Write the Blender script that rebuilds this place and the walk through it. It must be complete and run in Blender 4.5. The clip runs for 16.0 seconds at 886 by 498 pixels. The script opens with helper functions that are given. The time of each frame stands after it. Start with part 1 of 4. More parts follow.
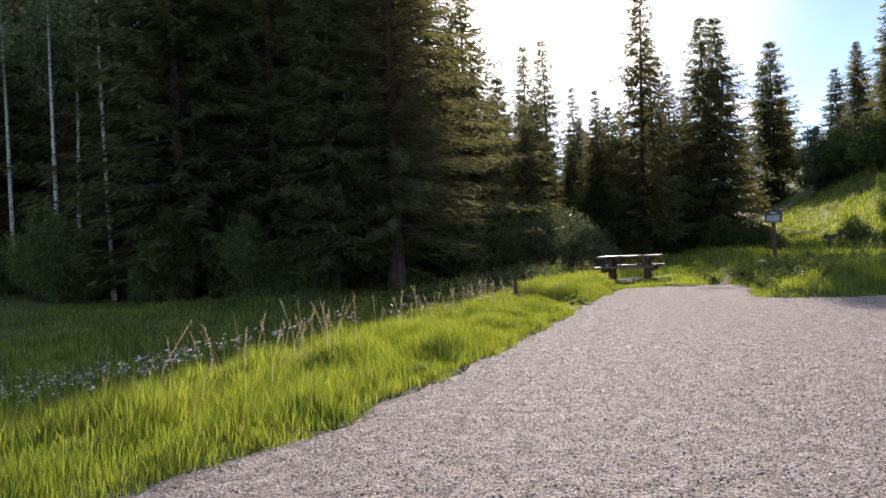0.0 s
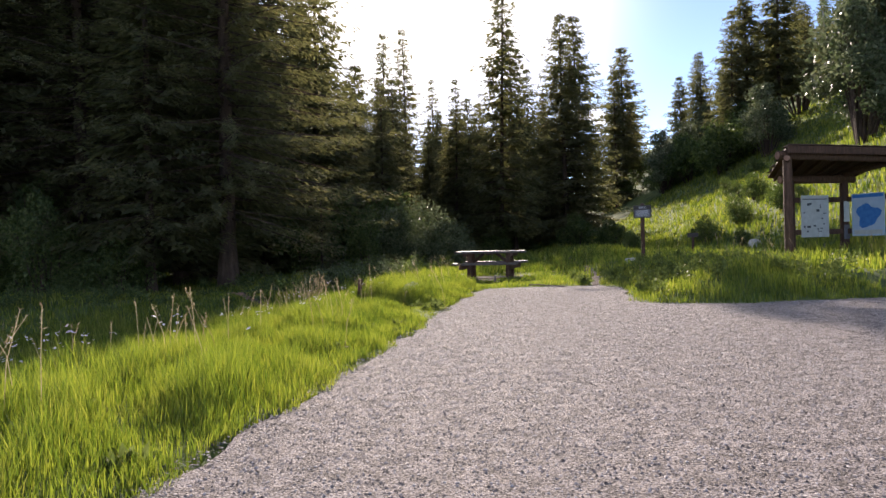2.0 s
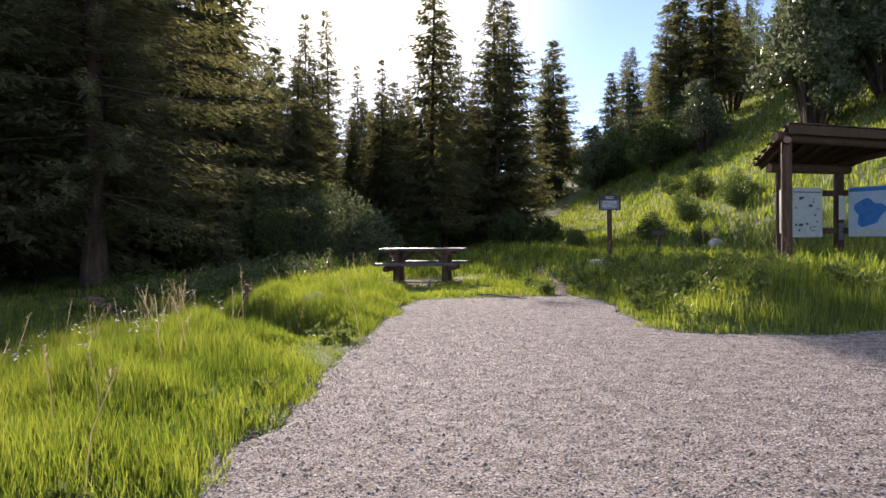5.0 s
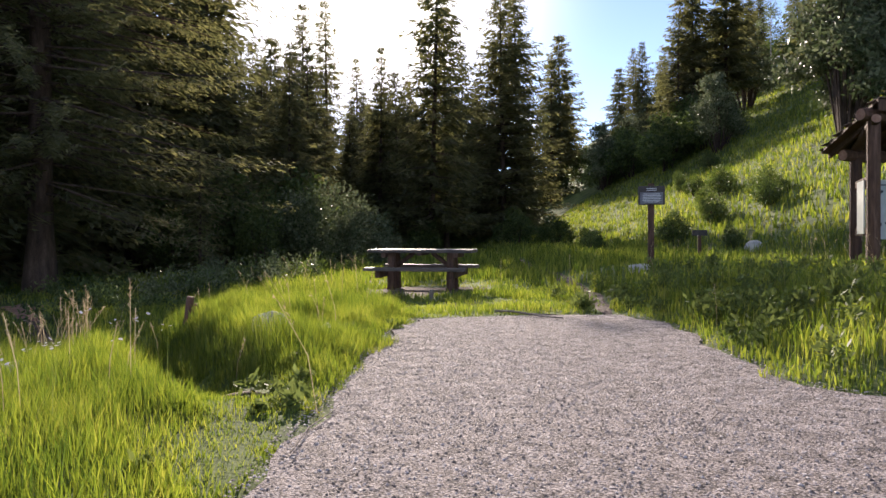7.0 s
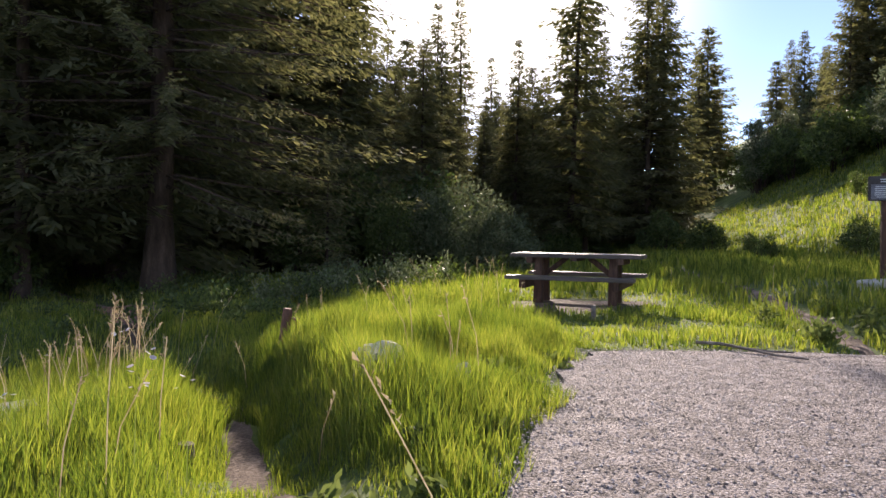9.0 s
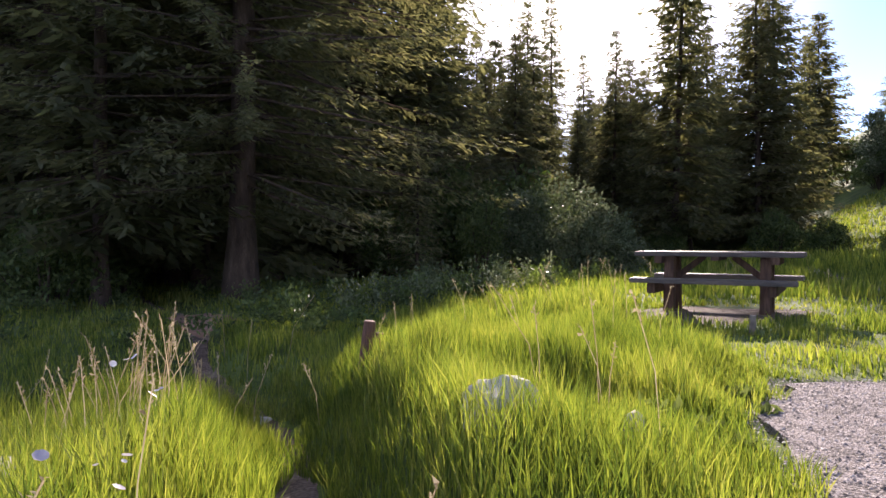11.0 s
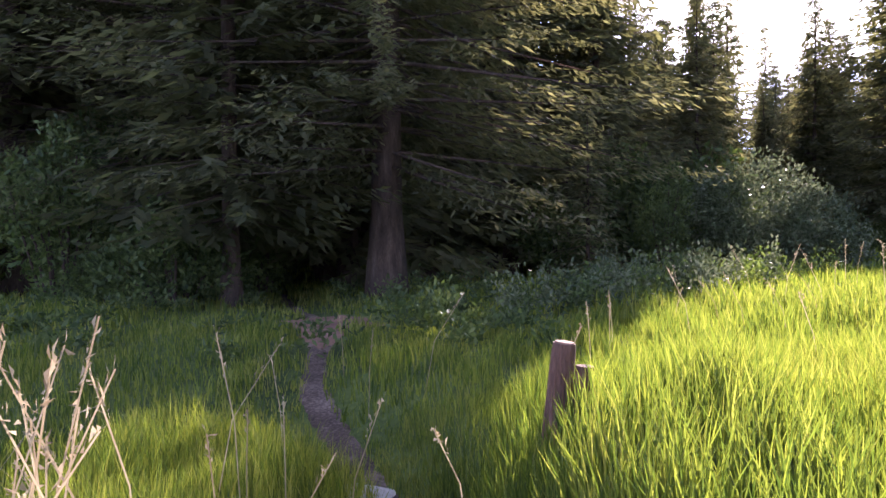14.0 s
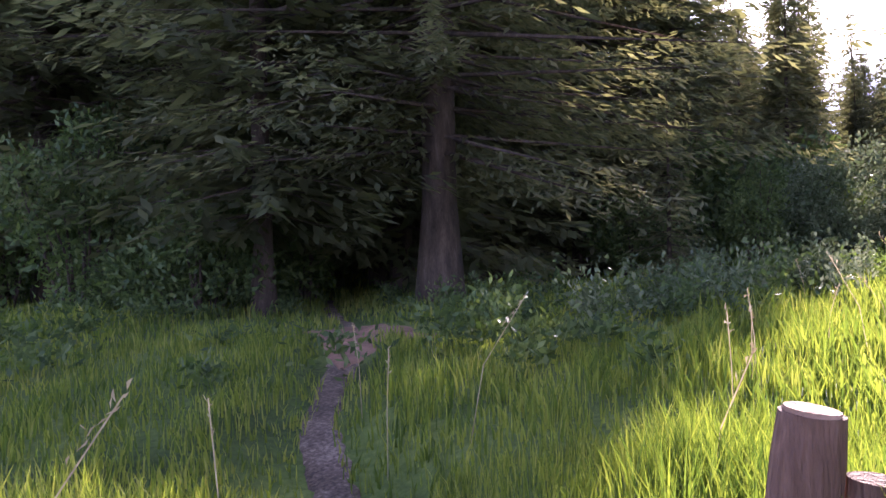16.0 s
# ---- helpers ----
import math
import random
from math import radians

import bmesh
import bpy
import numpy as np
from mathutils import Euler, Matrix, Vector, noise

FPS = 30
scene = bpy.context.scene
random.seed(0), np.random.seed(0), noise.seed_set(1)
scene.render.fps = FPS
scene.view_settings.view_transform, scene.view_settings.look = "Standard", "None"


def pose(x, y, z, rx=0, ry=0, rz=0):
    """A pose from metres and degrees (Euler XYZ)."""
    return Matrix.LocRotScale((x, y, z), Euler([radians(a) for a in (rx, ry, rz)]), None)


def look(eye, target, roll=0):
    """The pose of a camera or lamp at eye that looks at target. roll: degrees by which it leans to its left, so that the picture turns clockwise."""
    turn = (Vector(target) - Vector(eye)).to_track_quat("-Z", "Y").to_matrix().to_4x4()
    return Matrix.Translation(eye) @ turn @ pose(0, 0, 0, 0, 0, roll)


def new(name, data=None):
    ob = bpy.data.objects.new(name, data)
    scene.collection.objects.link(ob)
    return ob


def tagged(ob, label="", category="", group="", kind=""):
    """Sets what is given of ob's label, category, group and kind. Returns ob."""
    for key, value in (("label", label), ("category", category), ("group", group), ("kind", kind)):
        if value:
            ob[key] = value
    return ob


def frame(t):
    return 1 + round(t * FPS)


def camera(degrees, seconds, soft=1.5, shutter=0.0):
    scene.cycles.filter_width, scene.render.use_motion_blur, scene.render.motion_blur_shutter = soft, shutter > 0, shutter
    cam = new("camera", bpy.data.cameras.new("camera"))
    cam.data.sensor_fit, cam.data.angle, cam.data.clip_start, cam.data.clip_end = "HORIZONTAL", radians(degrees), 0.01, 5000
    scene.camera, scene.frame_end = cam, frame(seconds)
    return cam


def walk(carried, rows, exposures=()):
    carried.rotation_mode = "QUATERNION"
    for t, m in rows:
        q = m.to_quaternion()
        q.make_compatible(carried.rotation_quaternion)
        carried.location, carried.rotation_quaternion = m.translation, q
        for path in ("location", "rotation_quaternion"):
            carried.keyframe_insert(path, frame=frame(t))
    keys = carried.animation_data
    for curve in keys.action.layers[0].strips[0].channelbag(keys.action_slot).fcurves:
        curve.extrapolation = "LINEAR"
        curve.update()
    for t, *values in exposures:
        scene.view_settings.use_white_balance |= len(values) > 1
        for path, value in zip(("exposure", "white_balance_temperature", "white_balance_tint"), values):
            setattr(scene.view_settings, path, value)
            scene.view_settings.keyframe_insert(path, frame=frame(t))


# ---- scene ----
cam = camera(62.0, 16.0)
PATH = [
    (0.0, look((1.404, -4.885, 1.141), (1.239, -2.791, 1.155), -2.7)),
    (0.5, look((1.461, -4.056, 1.135), (1.414, -1.957, 1.138), -2.4)),
    (1.0, look((1.601, -3.188, 1.055), (1.667, -1.089, 1.051), -2.1)),
    (1.5, look((1.695, -2.331, 1.041), (1.841, -0.236, 1.032), -1.8)),
    (2.0, look((1.761, -1.680, 1.062), (1.997, 0.406, 1.046), -1.6)),
    (2.5, look((1.873, -0.883, 1.029), (2.193, 1.193, 1.008), -1.3)),
    (3.0, look((1.914, -0.180, 1.059), (2.279, 1.888, 1.035), -0.9)),
    (3.5, look((1.962, 0.511, 1.032), (2.365, 2.573, 1.006), -0.6)),
    (4.0, look((2.057, 1.225, 1.051), (2.482, 3.282, 1.022), -0.6)),
    (6.5, look((2.831, 4.929, 1.012), (3.288, 6.978, 0.980), -0.7)),
    (7.0, look((2.922, 5.698, 1.014), (3.368, 7.750, 0.983), -0.3)),
    (7.5, look((3.001, 6.410, 0.965), (3.419, 8.468, 0.936), 0.1)),
    (8.0, look((3.071, 7.106, 0.956), (3.399, 9.180, 0.929), 0.4)),
    (8.5, look((3.049, 7.762, 0.949), (3.258, 9.851, 0.927), 0.5)),
    (9.0, look((3.011, 8.246, 0.963), (3.091, 10.345, 0.942), 0.7)),
    (11.5, look((2.712, 10.405, 0.842), (2.466, 12.491, 0.837), -0.0)),
    (12.0, look((2.599, 10.921, 0.834), (2.254, 12.993, 0.825), 0.1)),
    (12.5, look((2.477, 11.366, 0.812), (2.046, 13.421, 0.803), 0.1)),
    (13.0, look((2.364, 11.877, 0.747), (1.862, 13.916, 0.737), -0.1)),
    (13.5, look((2.238, 12.305, 0.707), (1.660, 14.324, 0.699), -0.4)),
    (14.0, look((2.161, 12.667, 0.666), (1.546, 14.675, 0.658), -0.7)),
    (14.5, look((2.084, 13.098, 0.637), (1.432, 15.094, 0.634), -1.0)),
    (15.0, look((1.973, 13.505, 0.591), (1.275, 15.485, 0.591), -1.2)),
    (15.5, look((1.815, 13.956, 0.554), (1.077, 15.922, 0.558), -1.4)),
    (16.0, look((1.683, 14.440, 0.510), (0.893, 16.385, 0.525), -1.4)),
]
walk(cam, PATH, exposures=[(0.0, 0.85, 7000, 18), (9.0, 0.95, 7000, 20), (12.5, 1.55, 6500, 30), (16.0, 2.15, 6200, 38)])

# ---- light ----
SUN_AZ, SUN_EL = radians(5.5), radians(20.0)
world = bpy.data.worlds.new("sky")
scene.world = world
world.use_nodes = True
wn, wl = world.node_tree.nodes, world.node_tree.links
wn.clear()
sky = wn.new("ShaderNodeTexSky")
sky.sky_type = 'NISHITA'
sky.sun_disc = False
sky.sun_elevation, sky.sun_rotation = SUN_EL, SUN_AZ
sky.altitude, sky.air_density, sky.dust_density, sky.ozone_density = 2500, 0.72, 0.2, 1.6
tc = wn.new("ShaderNodeTexCoord")
cmap = wn.new("ShaderNodeMapping")
cmap.inputs["Scale"].default_value = (1.0, 1.0, 2.6)
cn = wn.new("ShaderNodeTexNoise")
cn.inputs["Scale"].default_value, cn.inputs["Detail"].default_value, cn.inputs["Roughness"].default_value = 5.5, 9, 0.55
cr = wn.new("ShaderNodeValToRGB")
cr.color_ramp.elements[0].position, cr.color_ramp.elements[1].position = 0.57, 0.64
cm = wn.new("ShaderNodeMix")
cm.data_type = 'RGBA'
cm.inputs["B"].default_value = (10.0, 10.2, 10.6, 1)
bg = wn.new("ShaderNodeBackground")
bg.inputs["Strength"].default_value = 0.15
wo = wn.new("ShaderNodeOutputWorld")
wl.new(tc.outputs["Generated"], cmap.inputs["Vector"])
wl.new(cmap.outputs["Vector"], cn.inputs["Vector"])
wl.new(cn.outputs["Fac"], cr.inputs["Fac"])
wl.new(cr.outputs["Color"], cm.inputs["Factor"])
wl.new(sky.outputs["Color"], cm.inputs["A"])
sdir = (math.sin(SUN_AZ) * math.cos(SUN_EL), math.cos(SUN_AZ) * math.cos(SUN_EL), math.sin(SUN_EL))
dot = wn.new("ShaderNodeVectorMath")      # aureole: white glow about the sun, mixed into the sky colour
dot.operation = 'DOT_PRODUCT'
dot.inputs[1].default_value = sdir
wl.new(tc.outputs["Generated"], dot.inputs[0])
au = wn.new("ShaderNodeMapRange")
au.inputs["From Min"].default_value, au.inputs["From Max"].default_value = math.cos(radians(22)), 1.0
wl.new(dot.outputs["Value"], au.inputs["Value"])
am = wn.new("ShaderNodeMix")
am.data_type = 'RGBA'
am.inputs["B"].default_value = (13.0, 12.7, 12.2, 1)
ap = wn.new("ShaderNodeMath")
ap.operation = 'POWER'
ap.inputs[1].default_value = 4.0
wl.new(au.outputs["Result"], ap.inputs[0])
wl.new(ap.outputs[0], am.inputs["Factor"])
wl.new(cm.outputs["Result"], am.inputs["A"])
wl.new(am.outputs["Result"], bg.inputs["Color"])
wl.new(bg.outputs["Background"], wo.inputs["Surface"])
sun = new("sun", bpy.data.lights.new("sun", 'SUN'))
sun.data.energy, sun.data.angle, sun.data.color = 5.0, radians(0.6), (1.0, 0.93, 0.82)
sd = Vector((math.sin(SUN_AZ) * math.cos(SUN_EL), math.cos(SUN_AZ) * math.cos(SUN_EL), math.sin(SUN_EL)))
sun.matrix_world = look(sd * 50, (0, 0, 0))


# ---- materials ----
def material(name, stops, scale, rough=0.8, bump=0.0, bump_scale=40.0, translucent=0.0, tcol=None, stretch=(1, 1, 1),
             island=0.0, objrand=0.0, metal=0.0, spec=0.3, fine=0.0, fine_scale=60.0, coord="Object"):
    m = bpy.data.materials.new(name)
    m.use_nodes = True
    n, l = m.node_tree.nodes, m.node_tree.links
    p = n["Principled BSDF"]
    p.inputs["Roughness"].default_value = rough
    p.inputs["Metallic"].default_value = metal
    p.inputs["Specular IOR Level"].default_value = spec
    co = n.new("ShaderNodeTexCoord")
    mp = n.new("ShaderNodeMapping")
    mp.inputs["Scale"].default_value = stretch
    l.new(co.outputs[coord], mp.inputs["Vector"])
    t = n.new("ShaderNodeTexNoise")
    t.inputs["Scale"].default_value, t.inputs["Detail"].default_value, t.inputs["Roughness"].default_value = scale, 8, 0.62
    l.new(mp.outputs["Vector"], t.inputs["Vector"])
    fac = t.outputs["Fac"]

    def add(a, b, k):
        s = n.new("ShaderNodeMath")
        s.operation = 'MULTIPLY_ADD'
        l.new(b, s.inputs[0])
        s.inputs[1].default_value = k
        o = n.new("ShaderNodeMath")
        o.operation = 'SUBTRACT'
        l.new(a, o.inputs[0])
        o.inputs[1].default_value = k / 2
        l.new(o.outputs[0], s.inputs[2])
        return s.outputs[0]
    if island:
        g = n.new("ShaderNodeNewGeometry")
        fac = add(fac, g.outputs["Random Per Island"], island)
    if objrand:
        oi = n.new("ShaderNodeObjectInfo")
        fac = add(fac, oi.outputs["Random"], objrand)
    if fine:
        ft = n.new("ShaderNodeTexNoise")
        ft.inputs["Scale"].default_value, ft.inputs["Detail"].default_value = fine_scale, 5
        l.new(mp.outputs["Vector"], ft.inputs["Vector"])
        fac = add(fac, ft.outputs["Fac"], fine)
    r = n.new("ShaderNodeValToRGB")
    e = r.color_ramp.elements
    while len(e) < len(stops):
        e.new(0.5)
    for k, (pos, col) in enumerate(stops):
        e[k].position, e[k].color = pos, (*col, 1)
    l.new(fac, r.inputs["Fac"])
    l.new(r.outputs["Color"], p.inputs["Base Color"])
    if bump:
        bt = n.new("ShaderNodeTexNoise")
        bt.inputs["Scale"].default_value, bt.inputs["Detail"].default_value = bump_scale, 6
        l.new(mp.outputs["Vector"], bt.inputs["Vector"])
        b = n.new("ShaderNodeBump")
        b.inputs["Strength"].default_value, b.inputs["Distance"].default_value = bump, 0.02
        l.new(bt.outputs["Fac"], b.inputs["Height"])
        l.new(b.outputs["Normal"], p.inputs["Normal"])
    if translucent:
        tr = n.new("ShaderNodeBsdfTranslucent")
        if tcol:
            mx = n.new("ShaderNodeMix")
            mx.data_type, mx.blend_type = 'RGBA', 'MULTIPLY'
            mx.inputs["Factor"].default_value = 1.0
            l.new(r.outputs["Color"], mx.inputs["A"])
            mx.inputs["B"].default_value = (*tcol, 1)
            l.new(mx.outputs["Result"], tr.inputs["Color"])
        else:
            l.new(r.outputs["Color"], tr.inputs["Color"])
        ms = n.new("ShaderNodeMixShader")
        ms.inputs[0].default_value = translucent
        l.new(p.outputs["BSDF"], ms.inputs[1])
        l.new(tr.outputs["BSDF"], ms.inputs[2])
        l.new(ms.outputs[0], n["Material Output"].inputs["Surface"])
    return m


M_GROUND = material("meadow_soil", [(0.3, (0.035, 0.055, 0.013)), (0.5, (0.08, 0.115, 0.024)), (0.7, (0.15, 0.175, 0.045))], 0.6, 0.95, 0.6, 30, fine=0.5, fine_scale=22)
M_GRAVEL = material("crushed_gravel", [(0.30, (0.07, 0.058, 0.053)), (0.48, (0.23, 0.19, 0.175)), (0.70, (0.42, 0.365, 0.35))], 7.0, 0.9, 1.0, 85, fine=1.7, fine_scale=80)
M_CHIP = material("gravel_chip", [(0.1, (0.09, 0.078, 0.075)), (0.4, (0.24, 0.205, 0.195)), (0.9, (0.56, 0.50, 0.48))], 6, 0.85, island=1.0)
M_DIRT = material("trail_dirt", [(0.3, (0.06, 0.042, 0.033)), (0.5, (0.14, 0.098, 0.075)), (0.7, (0.30, 0.225, 0.18))], 2.5, 0.95, 0.9, 45, fine=0.6, fine_scale=40)
M_REDDIRT = material("red_dirt", [(0.3, (0.16, 0.08, 0.055)), (0.7, (0.36, 0.21, 0.15))], 3, 0.95, 0.7, 40, fine=0.4, fine_scale=40)
M_GRASS = material("grass", [(0.12, (0.045, 0.075, 0.022)), (0.40, (0.12, 0.155, 0.038)), (0.66, (0.22, 0.235, 0.06)), (0.95, (0.38, 0.33, 0.14))], 0.9, 0.55, translucent=0.55, tcol=(1.5, 1.65, 0.62), island=0.55, spec=0.25)
M_SEED = material("dry_seed_grass", [(0.3, (0.30, 0.22, 0.13)), (0.7, (0.52, 0.42, 0.27))], 8, 0.8, translucent=0.4, island=0.4)
M_NEEDLE = material("conifer_needles", [(0.25, (0.085, 0.09, 0.052)), (0.55, (0.14, 0.143, 0.085)), (0.85, (0.20, 0.19, 0.12))], 0.25, 0.75, translucent=0.58, tcol=(1.6, 1.55, 0.95), island=0.4, objrand=0.35, spec=0.08)
M_LEAF = material("broad_leaves", [(0.2, (0.05, 0.075, 0.028)), (0.5, (0.10, 0.135, 0.05)), (0.85, (0.17, 0.20, 0.085))], 0.5, 0.5, translucent=0.45, tcol=(1.3, 1.4, 0.6), island=0.6, objrand=0.3)
M_WILLOW = material("willow_leaves", [(0.2, (0.06, 0.085, 0.035)), (0.5, (0.125, 0.15, 0.075)), (0.85, (0.23, 0.25, 0.15))], 0.5, 0.4, translucent=0.4, island=0.6, spec=0.15)
M_ASPENLEAF = material("aspen_leaves", [(0.2, (0.08, 0.12, 0.05)), (0.5, (0.15, 0.19, 0.09)), (0.85, (0.24, 0.27, 0.15))], 0.5, 0.5, translucent=0.5, island=0.5)
M_BARK = material("spruce_bark", [(0.3, (0.035, 0.023, 0.017)), (0.55, (0.085, 0.055, 0.042)), (0.75, (0.15, 0.105, 0.085))], 7, 0.95, 1.0, 28, stretch=(1, 1, 0.25), fine=0.4)
M_ASPENBARK = material("aspen_bark", [(0.36, (0.07, 0.06, 0.05)), (0.46, (0.36, 0.34, 0.30)), (0.7, (0.50, 0.48, 0.44))], 5, 0.8, 0.4, 30, stretch=(1, 1, 2.5))
M_TIMBER = material("brown_stained_timber", [(0.3, (0.05, 0.026, 0.018)), (0.55, (0.10, 0.052, 0.034)), (0.75, (0.17, 0.095, 0.065))], 9, 0.75, 0.6, 60, stretch=(3, 3, 0.35), objrand=0.2)
M_PLANK = material("weathered_plank", [(0.3, (0.06, 0.045, 0.038)), (0.55, (0.13, 0.10, 0.085)), (0.75, (0.26, 0.22, 0.19))], 6, 0.6, 0.6, 50, stretch=(0.3, 4, 4), objrand=0.25, spec=0.5)
M_ENDGRAIN = material("cut_log_end", [(0.3, (0.22, 0.11, 0.075)), (0.7, (0.40, 0.23, 0.16))], 14, 0.85, 0.5, 60)
M_SHINGLE = material("bark_shingle", [(0.3, (0.05, 0.03, 0.024)), (0.7, (0.13, 0.085, 0.065))], 5, 0.9, 0.7, 40, objrand=0.3)
M_BOARD = material("dark_sign_paint", [(0.35, (0.035, 0.028, 0.026)), (0.7, (0.065, 0.052, 0.048))], 12, 0.55)
M_NOTICE = material("grey_notice", [(0.35, (0.11, 0.105, 0.12)), (0.7, (0.17, 0.165, 0.19))], 9, 0.5)
M_PAPER = material("white_map_sheet", [(0.35, (0.48, 0.50, 0.48)), (0.7, (0.60, 0.62, 0.60))], 6, 0.4)
M_BLUE = material("blue_map_ink", [(0.35, (0.03, 0.17, 0.48)), (0.7, (0.06, 0.25, 0.58))], 7, 0.4)
M_PALEBLUE = material("pale_blue_sheet", [(0.35, (0.40, 0.53, 0.68)), (0.7, (0.52, 0.62, 0.73))], 5, 0.4)
M_INK = material("dark_ink", [(0.3, (0.05, 0.06, 0.07)), (0.7, (0.09, 0.10, 0.11))], 5, 0.6)
M_PALE = material("pale_lettering", [(0.3, (0.5, 0.49, 0.5)), (0.7, (0.6, 0.59, 0.6))], 9, 0.6)
M_STONE = material("pale_limestone", [(0.3, (0.38, 0.34, 0.29)), (0.55, (0.56, 0.52, 0.46)), (0.75, (0.68, 0.64, 0.57))], 5, 0.9, 0.8, 22, fine=0.3)
M_STICK = material("grey_dead_wood", [(0.3, (0.13, 0.10, 0.08)), (0.7, (0.30, 0.25, 0.21))], 12, 0.9, 0.5, 50)
M_PETAL = material("pale_petals", [(0.2, (0.55, 0.48, 0.58)), (0.8, (0.75, 0.72, 0.74))], 3, 0.6, translucent=0.3, island=0.5)
M_FLOWERSTEM = material("flower_leaves", [(0.3, (0.09, 0.12, 0.03)), (0.7, (0.19, 0.23, 0.06))], 3, 0.6, translucent=0.5, island=0.5)


# ---- mesh helpers ----
def mesh_of(name, verts, faces, mat, smooth=False):
    me = bpy.data.meshes.new(name)
    me.from_pydata([tuple(v) for v in verts], [], [tuple(f) for f in faces])
    me.materials.append(mat)
    if smooth:
        me.polygons.foreach_set("use_smooth", [True] * len(me.polygons))
    me.update()
    return me


def tri_mesh(name, verts, tris, mat):
    """A triangle mesh from arrays."""
    me = bpy.data.meshes.new(name)
    verts, tris = np.asarray(verts, np.float32), np.asarray(tris, np.int32)
    me.vertices.add(len(verts))
    me.vertices.foreach_set("co", verts.ravel())
    me.loops.add(tris.size)
    me.loops.foreach_set("vertex_index", tris.ravel())
    me.polygons.add(len(tris))
    me.polygons.foreach_set("loop_start", np.arange(0, tris.size, 3, dtype=np.int32))
    me.polygons.foreach_set("loop_total", np.full(len(tris), 3, np.int32))
    me.materials.append(mat)
    me.update(calc_edges=True)
    return me


def put(ob, parent):
    ob.parent = parent
    return ob


def part(name, bm, mat, parent, label="", smooth=False):
    me = bpy.data.meshes.new(name)
    bm.to_mesh(me)
    bm.free()
    me.materials.append(mat)
    if smooth:
        me.polygons.foreach_set("use_smooth", [True] * len(me.polygons))
    ob = put(new(name, me), parent)
    if label:
        ob["label"] = label
    return ob


def box(size, m=None, bevel=0.006):
    bm = bmesh.new()
    bmesh.ops.create_cube(bm, size=1, matrix=Matrix.Diagonal((*size, 1)))
    if bevel:
        bmesh.ops.bevel(bm, geom=list(bm.edges), offset=bevel, segments=2, affect='EDGES')
    if m is not None:
        bm.transform(m)
    return bm


def log_mesh(a, b, r0, r1, seed=0, sides=14, rings=8, wobble=0.05):
    """A round log from a to b, slightly uneven, with chamfered ends."""
    rnd = random.Random(seed)
    a, b = Vector(a), Vector(b)
    turn = (b - a).to_track_quat('Z', 'Y').to_matrix()
    bm = bmesh.new()
    rows = []
    ph = [rnd.uniform(0, 6.28) for _ in range(4)]
    for i in range(rings + 1):
        f = i / rings
        r = r0 + (r1 - r0) * f
        if i in (0, rings):
            r *= 0.93
        row = []
        for k in range(sides):
            an = 2 * math.pi * k / sides
            rr = r * (1 + wobble * (math.sin(2 * an + ph[0] + 2 * f) + 0.6 * math.sin(3 * an + ph[1] - 3 * f)))
            row.append(bm.verts.new(a.lerp(b, f) + turn @ Vector((math.cos(an) * rr, math.sin(an) * rr, 0))))
        rows.append(row)
    for i in range(rings):
        for k in range(sides):
            bm.faces.new((rows[i][k], rows[i][(k + 1) % sides], rows[i + 1][(k + 1) % sides], rows[i + 1][k]))
    bm.faces.new(rows[0][::-1])
    bm.faces.new(rows[-1])
    return bm


def thing(name, m, label, category, group="", kind=""):
    ob = new(name)
    ob.matrix_world = m
    return tagged(ob, label, category, group, kind)


# ---- terrain ----
GRAVEL = np.array([(-14, -16), (-3.2, -6.2), (-0.6, -1.5), (0.25, 0.1), (1.15, 2.8), (1.9, 5.5), (2.5, 7.6), (3.3, 10.7), (4.1, 13.6), (4.55, 14.8),
                   (6.3, 14.75), (7.2, 14.6), (7.35, 13.8), (6.75, 11.6), (6.35, 10.4), (6.5, 9.7), (7.6, 9.2), (9.9, 9.2), (14, 8.6), (30, 6.5), (30, -16)], float)
TRAIL = np.array([(2.8, 10.7), (2.55, 11.2), (2.1, 12.4), (1.75, 13.6), (1.35, 14.9), (0.85, 16.1), (0.1, 17.2), (-0.75, 18.3), (-1.2, 19.4), (-1.9, 20.8), (-2.9, 22.6), (-4.6, 25.0), (-7.0, 29.0)], float)
SPUR = np.array([(7.0, 14.4), (7.9, 17.0), (8.6, 20.0), (9.8, 25.0), (11.5, 32.0)], float)


def seg_dist(x, y, line, closed=False):
    best = np.full(x.shape, 1e9)
    n = len(line)
    for k in range(n if closed else n - 1):
        (ax, ay), (bx, by) = line[k], line[(k + 1) % n]
        dx, dy = bx - ax, by - ay
        f = np.clip(((x - ax) * dx + (y - ay) * dy) / (dx * dx + dy * dy), 0, 1)
        best = np.minimum(best, np.hypot(x - ax - f * dx, y - ay - f * dy))
    return best


def inside(x, y, poly):
    res = np.zeros(x.shape, bool)
    n = len(poly)
    for k in range(n):
        (ax, ay), (bx, by) = poly[k], poly[(k + 1) % n]
        cross = (ay > y) != (by > y)
        res ^= cross & (x < (bx - ax) * (y - ay) / ((by - ay) or 1e-9) + ax)
    return res


def gravel_sd(x, y):
    d = seg_dist(x, y, GRAVEL, True)
    return np.where(inside(x, y, GRAVEL), -d, d)


def ss(a, b, v):
    f = np.clip((v - a) / (b - a), 0, 1)
    return f * f * (3 - 2 * f)


